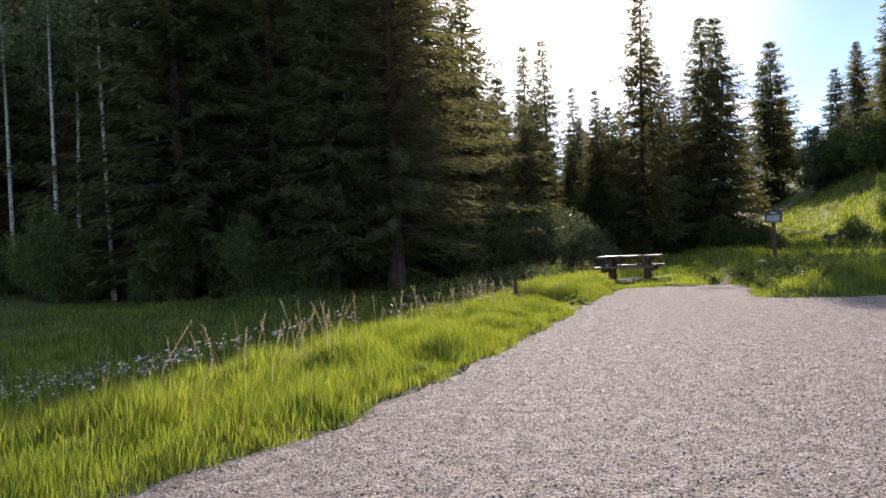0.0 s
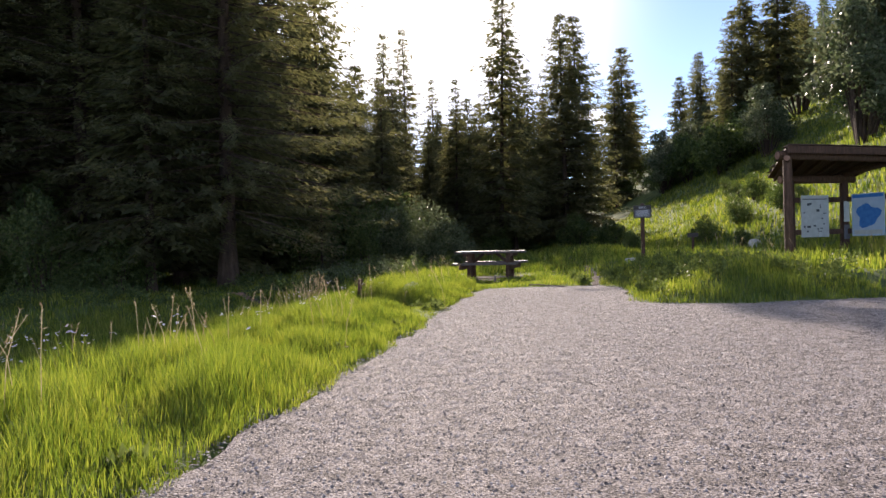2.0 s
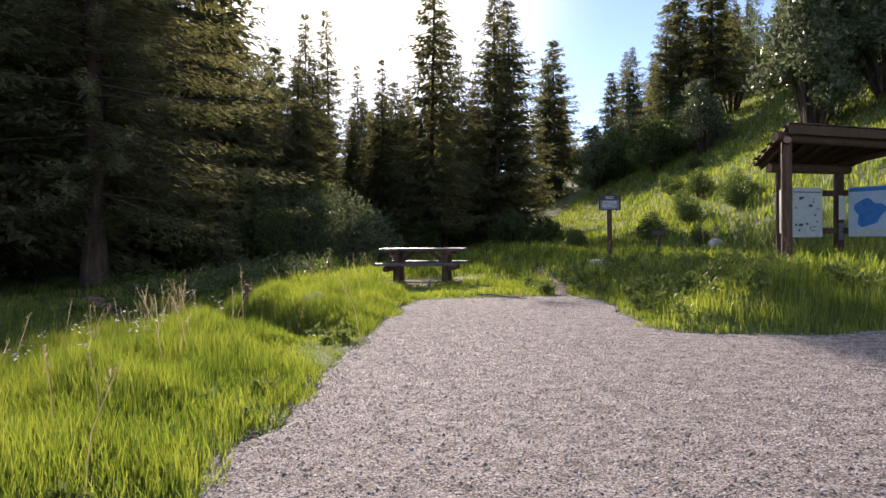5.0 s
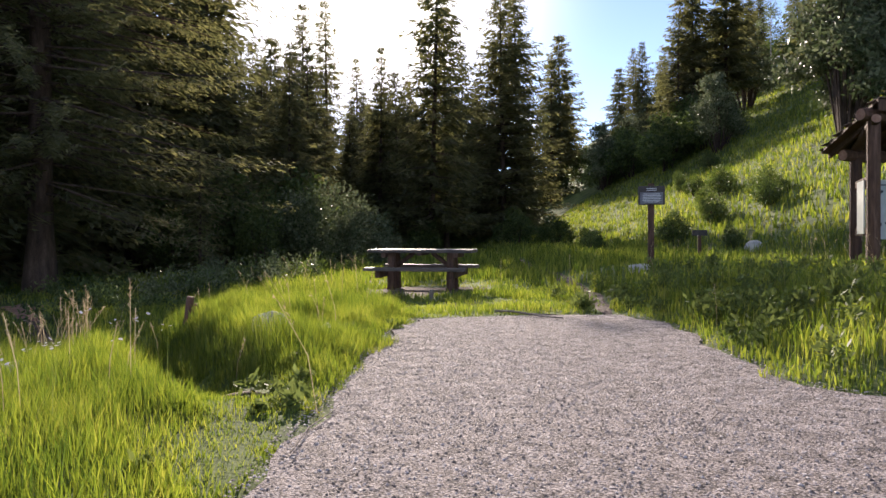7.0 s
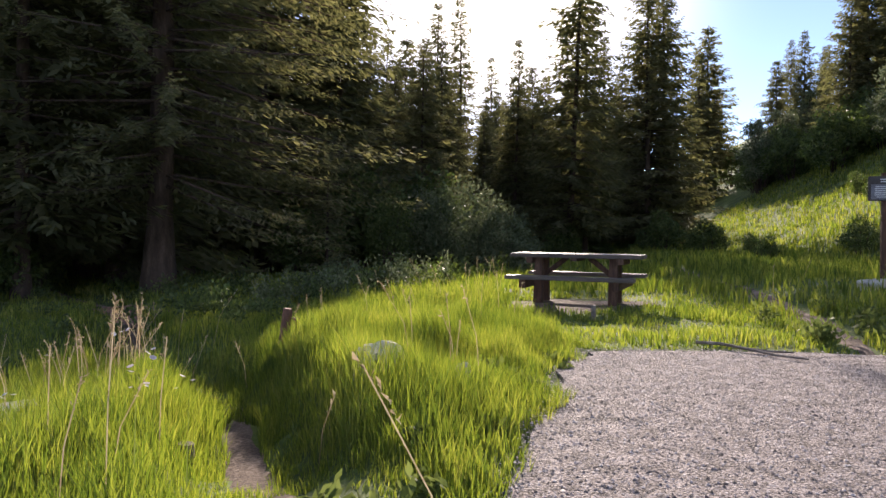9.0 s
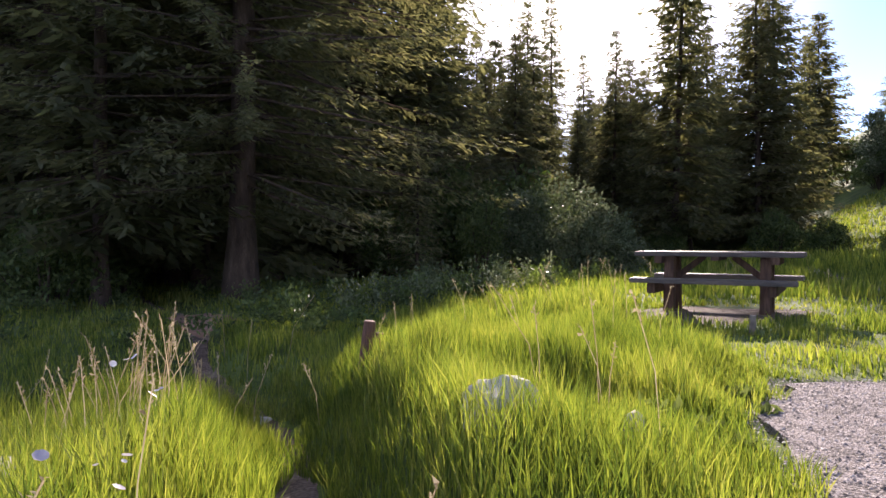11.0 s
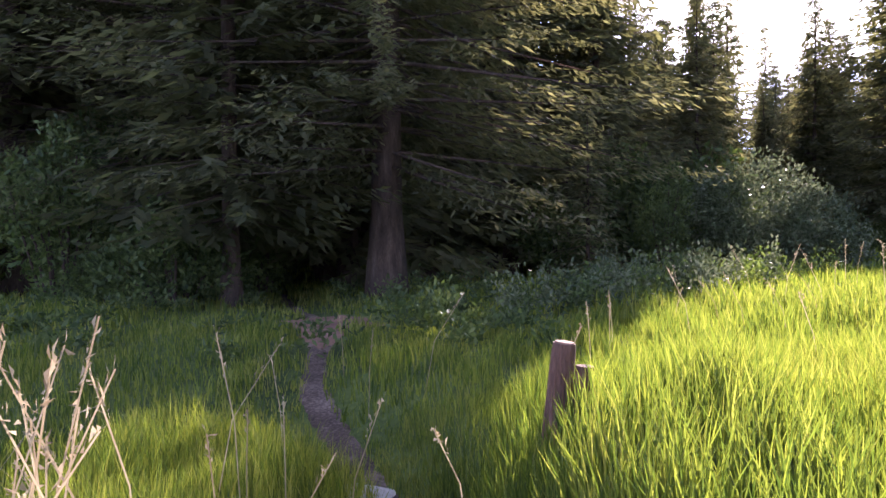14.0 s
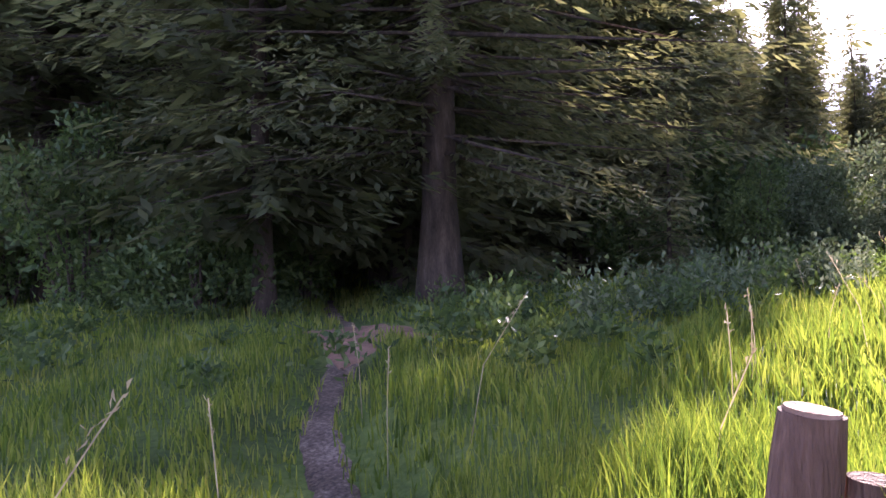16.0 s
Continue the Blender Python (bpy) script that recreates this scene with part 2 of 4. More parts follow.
def waves(x, y, s, seed=0):
    """Cheap smooth noise of about unit size."""
    r = np.random.RandomState(seed)
    out = 0
    for k in range(6):
        a = r.uniform(0, 6.28)
        f = s * r.uniform(0.6, 2.2)
        out = out + np.sin((x * math.cos(a) + y * math.sin(a)) * f + r.uniform(0, 6.28))
    return out / 3.0


def ground(x, y):
    x, y = np.asarray(x, float), np.asarray(y, float)
    g = gravel_sd(x, y)
    off = ss(0.0, 1.6, g)
    left = (2.4 + 0.285 * (y - 7.5)) - x          # metres to the left of the lot's edge line
    left = left * 0.96
    fall = 0.75 * ss(1.0, 6.5, left) + 0.02 * np.clip(left - 6.5, 0, 10)
    fall *= (ss(-14, 12, y) * 0.5 + 0.5) * (1 - 0.6 * ss(15.5, 20, y))
    u = x - (6.9 + 0.2 * (y - 15))
    rise = 0.36 * ss(0.0, 2.2, u)
    v = u - 7.5
    rise = rise + 0.59 * (np.sqrt(np.maximum(v, 0) ** 2 + 4) - 2) * (v > 0) * (1 - 0.35 * ss(30, 80, v))
    rise *= ss(-4, 10, y + 0.2 * u)
    back = 0.10 * np.clip(-x - 14, 0, 60) * ss(10, 30, y) + 0.06 * np.clip(y - 60, 0, 120)
    z = (rise - fall) * off + back + off * (0.05 * waves(x, y, 0.7, 3) + 0.02 * waves(x, y, 2.2, 4))
    z = z - (0.06 * (1 - ss(0.15, 0.4, seg_dist(x, y, TRAIL))) + 0.35 * (1 - ss(0.2, 0.7, seg_dist(x, y, TRAIL))) * ss(9.8, 12.5, y) * (1 - 0.95 * ss(15.5, 19.5, y))) * off
    z = z - 0.04 * (g < 0.05)
    z = z + 0.07 * np.exp(-((x - 2.3) ** 2 + (y - 14.8) ** 2) / 0.35)
    z = z + 0.20 * np.exp(-((x - 2.2) ** 2 + (y - 15.6) ** 2) / 0.45)
    return z


def gz(x, y):
    return float(ground(np.array([x]), np.array([y]))[0])


def axis(lo, hi, step, far):
    a = list(np.arange(lo, hi + 1e-6, step))
    s = step
    b, c = a[-1], a[0]
    hiend, loend = [], []
    while b < far or c > -far:
        s *= 1.22
        b += s
        c -= s
        hiend.append(b)
        loend.append(c)
    return np.array(loend[::-1] + a + hiend)


def sheet(name, xs, ys, mat, label, category, lift=0.0, zfun=ground):
    X, Y = np.meshgrid(xs, ys)
    Z = zfun(X, Y) + lift
    nx, ny = len(xs), len(ys)
    idx = np.arange(nx * ny).reshape(ny, nx)
    q = np.stack([idx[:-1, :-1], idx[:-1, 1:], idx[1:, 1:], idx[1:, :-1]], -1).reshape(-1, 4)
    tri = np.concatenate([q[:, [0, 1, 2]], q[:, [0, 2, 3]]])
    me = tri_mesh(name, np.stack([X.ravel(), Y.ravel(), Z.ravel()], 1), tri, mat)
    me.polygons.foreach_set("use_smooth", [True] * len(me.polygons))
    return tagged(new(name, me), label, category, kind="structure")


sheet("ground", axis(-12, 22, 0.22, 900), axis(-8, 40, 0.22, 900), M_GROUND, "grassy mountain meadow soil sloping up to a hill", "ground")

# the gravel lot: a thin sheet with a ragged edge
def ragged(poly, step, amp, seed):
    out = []
    n = len(poly)
    for k in range(n):
        a, b = poly[k], poly[(k + 1) % n]
        m = max(1, int(np.hypot(*(b - a)) / step))
        nrm = np.array([b[1] - a[1], a[0] - b[0]]) / np.hypot(*(b - a))
        for i in range(m):
            p = a + (b - a) * i / m
            out.append(p + nrm * amp * float(waves(np.array(p[0]), np.array(p[1]), 5.0, seed)))
    return np.array(out)


bm = bmesh.new()
rim = ragged(GRAVEL, 0.25, 0.09, 11)
top = [bm.verts.new((p[0], p[1], 0.004)) for p in rim]
low = [bm.verts.new((p[0], p[1], -0.12)) for p in rim]
bm.faces.new(top)
for k in range(len(top)):
    bm.faces.new((top[k], low[k], low[(k + 1) % len(top)], top[(k + 1) % len(top)]))
bmesh.ops.triangulate(bm, faces=[f for f in bm.faces if len(f.verts) > 4])
bmesh.ops.recalc_face_normals(bm, faces=bm.faces)
me = bpy.data.meshes.new("gravel_lot")
bm.to_mesh(me)
bm.free()
me.materials.append(M_GRAVEL)
tagged(new("gravel_lot", me), "pinkish grey crushed gravel parking lot with ragged grassy edge", "parking lot", kind="structure")


def ribbon(name, line, width, mat, label, lift, seed):
    pts = []
    for k in range(len(line) - 1):
        m = max(2, int(np.hypot(*(line[k + 1] - line[k])) / 0.12))
        for i in range(m):
            pts.append(line[k] + (line[k + 1] - line[k]) * i / m)
    pts = np.array(pts)
    tang = np.gradient(pts, axis=0)
    tang /= np.hypot(tang[:, 0], tang[:, 1])[:, None]
    nrm = np.stack([-tang[:, 1], tang[:, 0]], 1)
    cols = []
    for j in range(9):
        f = j / 4 - 1
        w = width * (1 + 0.25 * waves(pts[:, 0], pts[:, 1], 2.5, seed + (f > 0))) * np.minimum(1, (np.arange(len(pts)) + 0.5) / 9)
        p = pts + nrm * (f * w)[:, None]
        z = ground(p[:, 0], p[:, 1]) + lift - 0.03 * abs(f) ** 4
        cols.append(np.stack([p[:, 0], p[:, 1], z], 1))
    V = np.stack(cols, 1)
    idx = np.arange(len(pts) * 9).reshape(-1, 9)
    q = np.stack([idx[:-1, :-1], idx[1:, :-1], idx[1:, 1:], idx[:-1, 1:]], -1).reshape(-1, 4)
    tri = np.concatenate([q[:, [0, 2, 1]], q[:, [0, 3, 2]]])
    return tagged(new(name, tri_mesh(name, V.reshape(-1, 3), tri, mat)), label, "trail", kind="structure")


ribbon("trail", TRAIL, 0.15, M_DIRT, "narrow worn dirt footpath winding through grass", 0.02, 5)
ribbon("side_trail", SPUR, 0.13, M_DIRT, "narrow dirt footpath leaving the gravel beside the sign", 0.02, 8)


def patch(name, cx, cy, rx, ry, mat, label, seed):
    n = 40
    V, F = [(cx, cy, gz(cx, cy) + 0.025)], []
    for ring in (0.5, 1.0):
        for k in range(n):
            a = 2 * math.pi * k / n
            r = ring * (1 + 0.16 * math.sin(3 * a + seed) + 0.1 * math.sin(7 * a + 2 * seed))
            x, y = cx + rx * r * math.cos(a), cy + ry * r * math.sin(a)
            V.append((x, y, gz(x, y) + (0.025 if ring < 1 else 0.0)))
    for k in range(n):
        j = (k + 1) % n
        F += [(0, 1 + k, 1 + j), (1 + k, 1 + n + k, 1 + n + j, 1 + j)]
    tagged(new(name, mesh_of(name, V, F, mat)), label, "bare earth", kind="structure")


patch("bare_earth", 5.5, 19.6, 1.45, 1.0, M_DIRT, "trampled bare earth under the picnic table", 1.0)
patch("bare_earth", -2.0, 21.4, 0.75, 0.7, M_REDDIRT, "bare reddish earth step beside the big spruce trunk", 2.0)
ribbon("red_trail", TRAIL[8:11], 0.3, M_REDDIRT, "bare reddish earth where the trail passes the trunk", 0.035, 15)


# ---- trees ----
def conifer_mesh(height, radius, base, whorls, seed, sprays=11, ragged_=0.25, spray=0.3, full=0.95, slim=0.31):
    """Needles of a spruce: drooping limbs set with small flat sprays. Returns vertices and triangles."""
    r = np.random.RandomState(seed)
    V, T = [], []
    n = 0
    limbs = []
    for w in range(whorls):
        f = (w + r.uniform(-0.3, 0.3)) / whorls
        f = min(max(f, 0.0), 0.995)
        z = base + (height - base) * f
        prof = (1 - f) ** full * (0.72 + 0.28 * min(1, f * 8))
        cnt = 5 + int(4 * (1 - f))
        a0 = r.uniform(0, 6.28)
        for k in range(cnt):
            a = a0 + 6.2832 * k / cnt + r.uniform(-0.3, 0.3)
            L = radius * prof * (1 + r.uniform(-ragged_, ragged_)) + 0.12
            if r.rand() < 0.07:
                continue
            droop = 0.30 * (1 - f) + r.uniform(-0.08, 0.12)
            limbs.append((z, a, L, droop))
            m = max(3, int(sprays * (0.35 + 0.65 * L / radius)))
            s = (np.arange(m) + r.rand(m)) / m
            s = 0.12 + 0.88 * s
            px = L * s
            pz = z - droop * px + 0.16 * L * s * s
            side = np.where(r.rand(m) < 0.5, -1, 1)
            sz = (0.6 + 0.8 * r.rand(m)) * spray * (1.15 - 0.5 * s) * (0.45 + 0.55 * min(1.0, 2 * L / radius))
            ang = a + side * r.uniform(0.2, 1.1, m)
            # each spray is a lance of two triangles, hanging a little
            c, sn = np.cos(a), np.sin(a)
            b = np.stack([c * px, sn * px, pz], 1) + r.normal(0, 0.07, (m, 3)) * (1, 1, 1.3)
            d = np.stack([np.cos(ang), np.sin(ang), r.uniform(-0.75, 0.1, m)], 1)
            nrm = np.stack([-np.sin(ang), np.cos(ang), r.uniform(-0.7, 0.7, m)], 1)
            wd = sz * slim
            p0, p2 = b, b + d * (sz * 1.7)[:, None]
            mid = b + d * (sz * 0.8)[:, None]
            p1, p3 = mid + nrm * wd[:, None], mid - nrm * wd[:, None]
            V.append(np.stack([p0, p1, p2, p3], 1).reshape(-1, 3))
            i = n + 4 * np.arange(m)[:, None]
            T.append(np.concatenate([i + [0, 1, 2], i + [0, 2, 3]]))
            n += 4 * m
    return np.concatenate(V), np.concatenate(T), limbs


def trunk_mesh(height, r0, limbs, seed, bare=0.0):
    """Tapered trunk with thin limb stubs."""
    rnd = random.Random(seed)
    V, F = [], []
    sides, rings = 10, 12
    bend = [rnd.uniform(-0.006, 0.006) for _ in range(2)]
    for i in range(rings + 1):
        f = i / rings
        z = -0.4 + (height + 0.2) * f
        r = r0 * (1 - f) ** 0.9 * (1 + 0.55 * math.exp(-max(z, 0) * 3)) + 0.012
        for k in range(sides):
            a = 2 * math.pi * k / sides
            rr = r * (1 + 0.08 * math.sin(3 * a + 5 * f))
            V.append((math.cos(a) * rr + bend[0] * z * math.sin(4 * f), math.sin(a) * rr + bend[1] * z * math.sin(3 * f), z))
    for i in range(rings):
        for k in range(sides):
            j = (k + 1) % sides
            F.append((i * sides + k, i * sides + j, (i + 1) * sides + j, (i + 1) * sides + k))
    for z, a, L, droop in limbs:
        b = len(V)
        c, s = math.cos(a), math.sin(a)
        t = 0.007 + 0.007 * L
        end = (c * L * 0.85, s * L * 0.85, z - droop * L * 0.85 + 0.11 * L)
        V += [(-s * t, c * t, z), (s * t, -c * t, z), (0, 0, z + 1.6 * t), end]
        F += [(b, b + 1, b + 3), (b + 1, b + 2, b + 3), (b + 2, b, b + 3)]
    return V, F


class Kind:
    pass


KINDS = {}


def conifer_kind(key, height, radius, base, whorls, r0, seed, sprays=11, ragged_=0.25, spray=0.3, full=0.95, slim=0.31):
    v, t, limbs = conifer_mesh(height, radius, base, whorls, seed, sprays, ragged_, spray, full, slim)
    k = Kind()
    k.crown = tri_mesh("needles", v, t, M_NEEDLE)
    tv, tf = trunk_mesh(height, r0, limbs, seed)
    k.trunk = mesh_of("trunk", tv, tf, M_BARK, True)
    k.height = height
    KINDS[key] = k


conifer_kind("big", 25, 5.9, 2.5, 70, 0.29, 1, 330, 0.3, 0.115, 0.8, 0.22)
conifer_kind("spruce_a", 22, 4.7, 1.6, 50, 0.26, 2, 84, 0.25, 0.29, 0.72, 0.30)
conifer_kind("spruce_b", 20, 4.2, 1.2, 42, 0.22, 3, 60, 0.35, 0.31, 0.75, 0.30)
conifer_kind("thin", 22, 3.7, 2.0, 38, 0.20, 4, 60, 0.35, 0.30, 0.8, 0.28)
conifer_kind("young", 9, 2.0, 0.5, 28, 0.11, 5, 16, 0.3, 0.22)
conifer_kind("pine", 18, 3.2, 4.0, 30, 0.24, 6, 60, 0.5, 0.34, 0.7, 0.3)


def conifer(key, x, y, height, turn, label, name="spruce_tree", group="forest conifers"):
    k = KINDS[key]
    s = height / k.height
    ob = thing(name, pose(x, y, gz(x, y) - 0.05, random.uniform(-1.2, 1.2), random.uniform(-1.2, 1.2), turn), label, "tree", group)
    ob.scale = (s, s, s)
    put(new("trunk", k.trunk), ob)
    put(new("crown", k.crown), ob)
    return ob


# single trees that stand out
L_SPRUCE = "tall dark green spruce with drooping limbs"
for key, x, y, h, turn, lab in [
        ("big", -3.0, 25.8, 26, 20, "massive old spruce with thick bare trunk beside the trail"),
        ("spruce_a", -3.2, 38.5, 23, 115, L_SPRUCE),
        ("big", -8.6, 27.5, 25, 140, "massive old spruce in deep shade at forest edge"),
        ("thin", -5.2, 24.0, 17, 60, "slim shaded spruce with bare lower trunk"),
        ("spruce_a", -10.8, 31.0, 24, 200, L_SPRUCE), ("spruce_a", -12.2, 26.0, 24, 250, L_SPRUCE),
        ("spruce_a", 19.6, 60.2, 20.5, 80, "tall full spruce standing alone at the hill's foot"),
        ("spruce_a", 21.6, 63.0, 21, 300, "tall full spruce standing alone at the hill's foot"),
        ("thin", 11.8, 50.0, 21, 30, "tall airy spruce with gaps between its limbs"),
        ("thin", 9.0, 53.0, 14, 75, "slim airy spruce against the sky"),
        ("thin", 14.6, 58.0, 19, 130, "slim airy spruce against the sky"),
        ("thin", 5.0, 88.0, 26, 10, "distant spire-topped spruce against bright sky"),
        ("thin", 8.0, 90.0, 27, 50, "distant spire-topped spruce against bright sky"),
        ("thin", 11.5, 92.0, 21, 95, "distant spire-topped spruce against bright sky"),
        ("pine", 1.5, 92.0, 23, 95, "distant pine against bright sky"),
        ("pine", 39.0, 98.0, 22, 95, "pine on the hillside skyline"),
        ("spruce_b", 37.0, 96.0, 19, 35, "dark conifer on the hillside skyline"),
        ("pine", 43.5, 73.0, 18, 15, "tall pine on the grassy hilltop"),
        ("pine", 46.0, 71.5, 19, 75, "tall pine on the grassy hilltop"),
        ("spruce_b", 41.0, 72.0, 16, 45, "dark conifer on the grassy hilltop"),
        ("pine", 56.0, 68.0, 18, 115, "tall pine on the grassy hilltop"),
        ("spruce_b", 60.0, 64.0, 15, 160, "dark conifer on the grassy hilltop"),
        ("pine", 63.0, 60.0, 18, 210, "tall pine on the grassy hilltop"),
        ("spruce_a", 52.5, 60.0, 17, 10, "dark conifer on the grassy hilltop"), ("pine", 48.0, 50.0, 17, 60, "tall pine on the grassy hilltop"),
        ("pine", 33.5, 40.5, 15, 99, "tall pine among leafy trees on the hillside"), ("spruce_b", 3.2, 44.0, 11, 200, "young full spruce behind the willow bush"), ("spruce_b", 0.5, 46.0, 12, 300, "young full spruce behind the willow bush"), ("thin", 3.6, 53.0, 14, 20, "twin-like slim spruce against bright sky"), ("thin", 4.5, 55.5, 14.5, 120, "twin-like slim spruce against bright sky"), ("spruce_b", 1.6, 52.0, 12, 70, "full spruce behind the willow bush"), ("spruce_a", -0.6, 49.5, 11.5, 170, "full spruce behind the willow bush"), ("pine", 55.0, 54.0, 19, 140, "tall pine on the grassy hilltop")]:
    conifer(key, x, y, h, turn, lab)

# the forest behind and beside
rnd = random.Random(7)
placed = [(-3.0, 25.8), (-3.2, 38.5), (-8.6, 27.5), (-4.7, 22.9), (-7.4, 24.0), (19.6, 60.2), (11.8, 50.0)]


def scatter(count, xr, yr, gap, keys, hr, ok=lambda x, y: True):
    made = tries = 0
    while made < count and tries < count * 40:
        tries += 1
        x, y = rnd.uniform(*xr), rnd.uniform(*yr)
        if not ok(x, y) or any((x - a) ** 2 + (y - b) ** 2 < gap * gap for a, b in placed):
            continue
        placed.append((x, y))
        conifer(rnd.choice(keys), x, y, rnd.uniform(*hr), rnd.uniform(0, 360), L_SPRUCE)
        made += 1


scatter(26, (-30, -5), (29, 48), 2.8, ["spruce_a", "spruce_b", "thin", "spruce_a"], (19, 27), lambda x, y: y > 24 - 0.25 * (x + 5))
scatter(4, (-7, 1), (40, 54), 3.2, ["spruce_a", "spruce_b"], (15, 21))
scatter(26, (-4, 15), (54, 80), 3.0, ["spruce_b", "spruce_a", "thin"], (11, 15), lambda x, y: x < 4 + 0.15 * y)
scatter(30, (-30, 30), (82, 110), 3.5, ["spruce_b", "thin"], (11, 16))
scatter(40, (-8, 34), (64, 100), 2.6, ["spruce_b", "thin"], (12, 17), lambda x, y: x < 2 + 0.27 * y)
scatter(16, (-34, -8), (48, 75), 3.5, ["spruce_a", "spruce_b"], (20, 26))
scatter(5, (-8, 1), (30, 46), 2.0, ["young"], (4, 8), lambda x, y: x < -5 or y > 33)
scatter(22, (32, 95), (80, 115), 3.6, ["spruce_b", "pine"], (10, 15), lambda x, y: y > 82)


# ---- broad-leaved bushes and aspens ----
def leaf_cloud(lumps, count, size, seed, shell=0.75, up=0.3):
    """Leaves as small folded lozenges in a set of ellipsoid lumps (x, y, z, rx, ry, rz)."""
    r = np.random.RandomState(seed)
    vol = np.array([a[3] * a[4] * a[5] for a in lumps]) ** 0.67
    which = r.choice(len(lumps), count, p=vol / vol.sum())
    L = np.array(lumps)[which]
    d = r.normal(size=(count, 3))
    d /= np.linalg.norm(d, axis=1)[:, None]
    rad = (shell + (1 - shell) * r.rand(count)) * (1 + 0.14 * np.sin(5 * d[:, 0] + 7 * d[:, 2]) + 0.10 * r.normal(size=count))
    c = L[:, :3] + d * L[:, 3:] * rad[:, None]
    t = r.normal(size=(count, 3)) + d * 0.6
    t[:, 2] += up
    t /= np.linalg.norm(t, axis=1)[:, None]
    b = np.cross(t, r.normal(size=(count, 3)))
    b /= np.linalg.norm(b, axis=1)[:, None]
    s = size * r.uniform(0.6, 1.4, count)[:, None]
    V = np.stack([c - t * s, c + b * s * 0.42, c + t * s, c - b * s * 0.42], 1)
    keep = V[:, :, 2].min(1) > -0.1
    V = V[keep]
    i = 4 * np.arange(len(V))[:, None]
    return V.reshape(-1, 3), np.concatenate([i + [0, 1, 2], i + [0, 2, 3]])


def stems_mesh(lumps, seed, r0=0.04):
    rnd2 = random.Random(seed)
    V, F = [], []
    for x, y, z, rx, ry, rz in lumps:
        for _ in range(3):
            ex, ey, ez = x + rnd2.uniform(-.5, .5) * rx, y + rnd2.uniform(-.5, .5) * ry, z + rnd2.uniform(-.2, .6) * rz
            b = len(V)
            bx, by = ex * 0.25, ey * 0.25
            for (px, py, pz, r) in ((bx, by, -0.2, r0), ((bx + ex) / 2 + rnd2.uniform(-.1, .1), (by + ey) / 2, ez * 0.55, r0 * 0.7), (ex, ey, ez, r0 * 0.25)):
                for k in range(5):
                    a = 1.2566 * k
                    V.append((px + r * math.cos(a), py + r * math.sin(a), pz))
            for i in range(2):
                for k in range(5):
                    j = (k + 1) % 5
                    F.append((b + i * 5 + k, b + i * 5 + j, b + i * 5 + 5 + j, b + i * 5 + 5 + k))
    return V, F


def bush_kind(key, lumps, count, size, mat, seed, r0=0.03, shell=0.6):
    k = Kind()
    v, t = leaf_cloud(lumps, count, size, seed, shell)
    k.crown = tri_mesh("leaves", v, t, mat)
    tv, tf = stems_mesh(lumps, seed, r0)
    k.trunk = mesh_of("stems", tv, tf, M_BARK, True)
    KINDS[key] = k


def bush(key, x, y, s, turn, label, name="bush", group=""):
    k = KINDS[key]
    ob = thing(name, pose(x, y, gz(x, y), 0, 0, turn), label, "bush", group)
    ob.scale = (s, s, s)
    put(new("woody_base", k.trunk), ob)
    put(new("foliage", k.crown), ob)
    return ob


bush_kind("willow", [(0, 0, 1.9, 2.1, 1.9, 1.7), (1.7, -0.3, 1.3, 1.4, 1.4, 1.3), (-1.7, 0.2, 1.3, 1.5, 1.5, 1.3), (0.4, -0.9, 0.9, 1.7, 1.2, 0.9), (2.6, -0.5, 0.8, 0.9, 0.9, 0.8)], 20000, 0.075, M_WILLOW, 21)
bush_kind("shrub_a", [(0, 0, 0.8, 0.9, 0.9, 0.75), (0.7, 0.2, 0.6, 0.7, 0.6, 0.55), (-0.6, -0.2, 0.55, 0.7, 0.7, 0.5), (0.1, 0.4, 1.3, 0.5, 0.5, 0.6)], 4000, 0.06, M_LEAF, 22)
bush_kind("shrub_b", [(0, 0, 1.1, 0.8, 0.8, 1.1), (0.6, 0.3, 1.8, 0.6, 0.6, 0.8), (-0.5, -0.3, 1.5, 0.6, 0.6, 0.8), (0.1, -0.3, 2.5, 0.5, 0.5, 0.7)], 4600, 0.062, M_LEAF, 23)
bush_kind("scrub", [(0, 0, 1.4, 1.5, 1.4, 1.2), (1.2, 0.4, 1.1, 1.1, 1.0, 0.9), (-1.3, -0.3, 1.0, 1.1, 1.1, 0.9), (0.3, 0, 2.4, 0.9, 0.9, 0.9), (-0.5, 0.5, 2.0, 0.9, 0.8, 0.7)], 4500, 0.11, M_LEAF, 24)

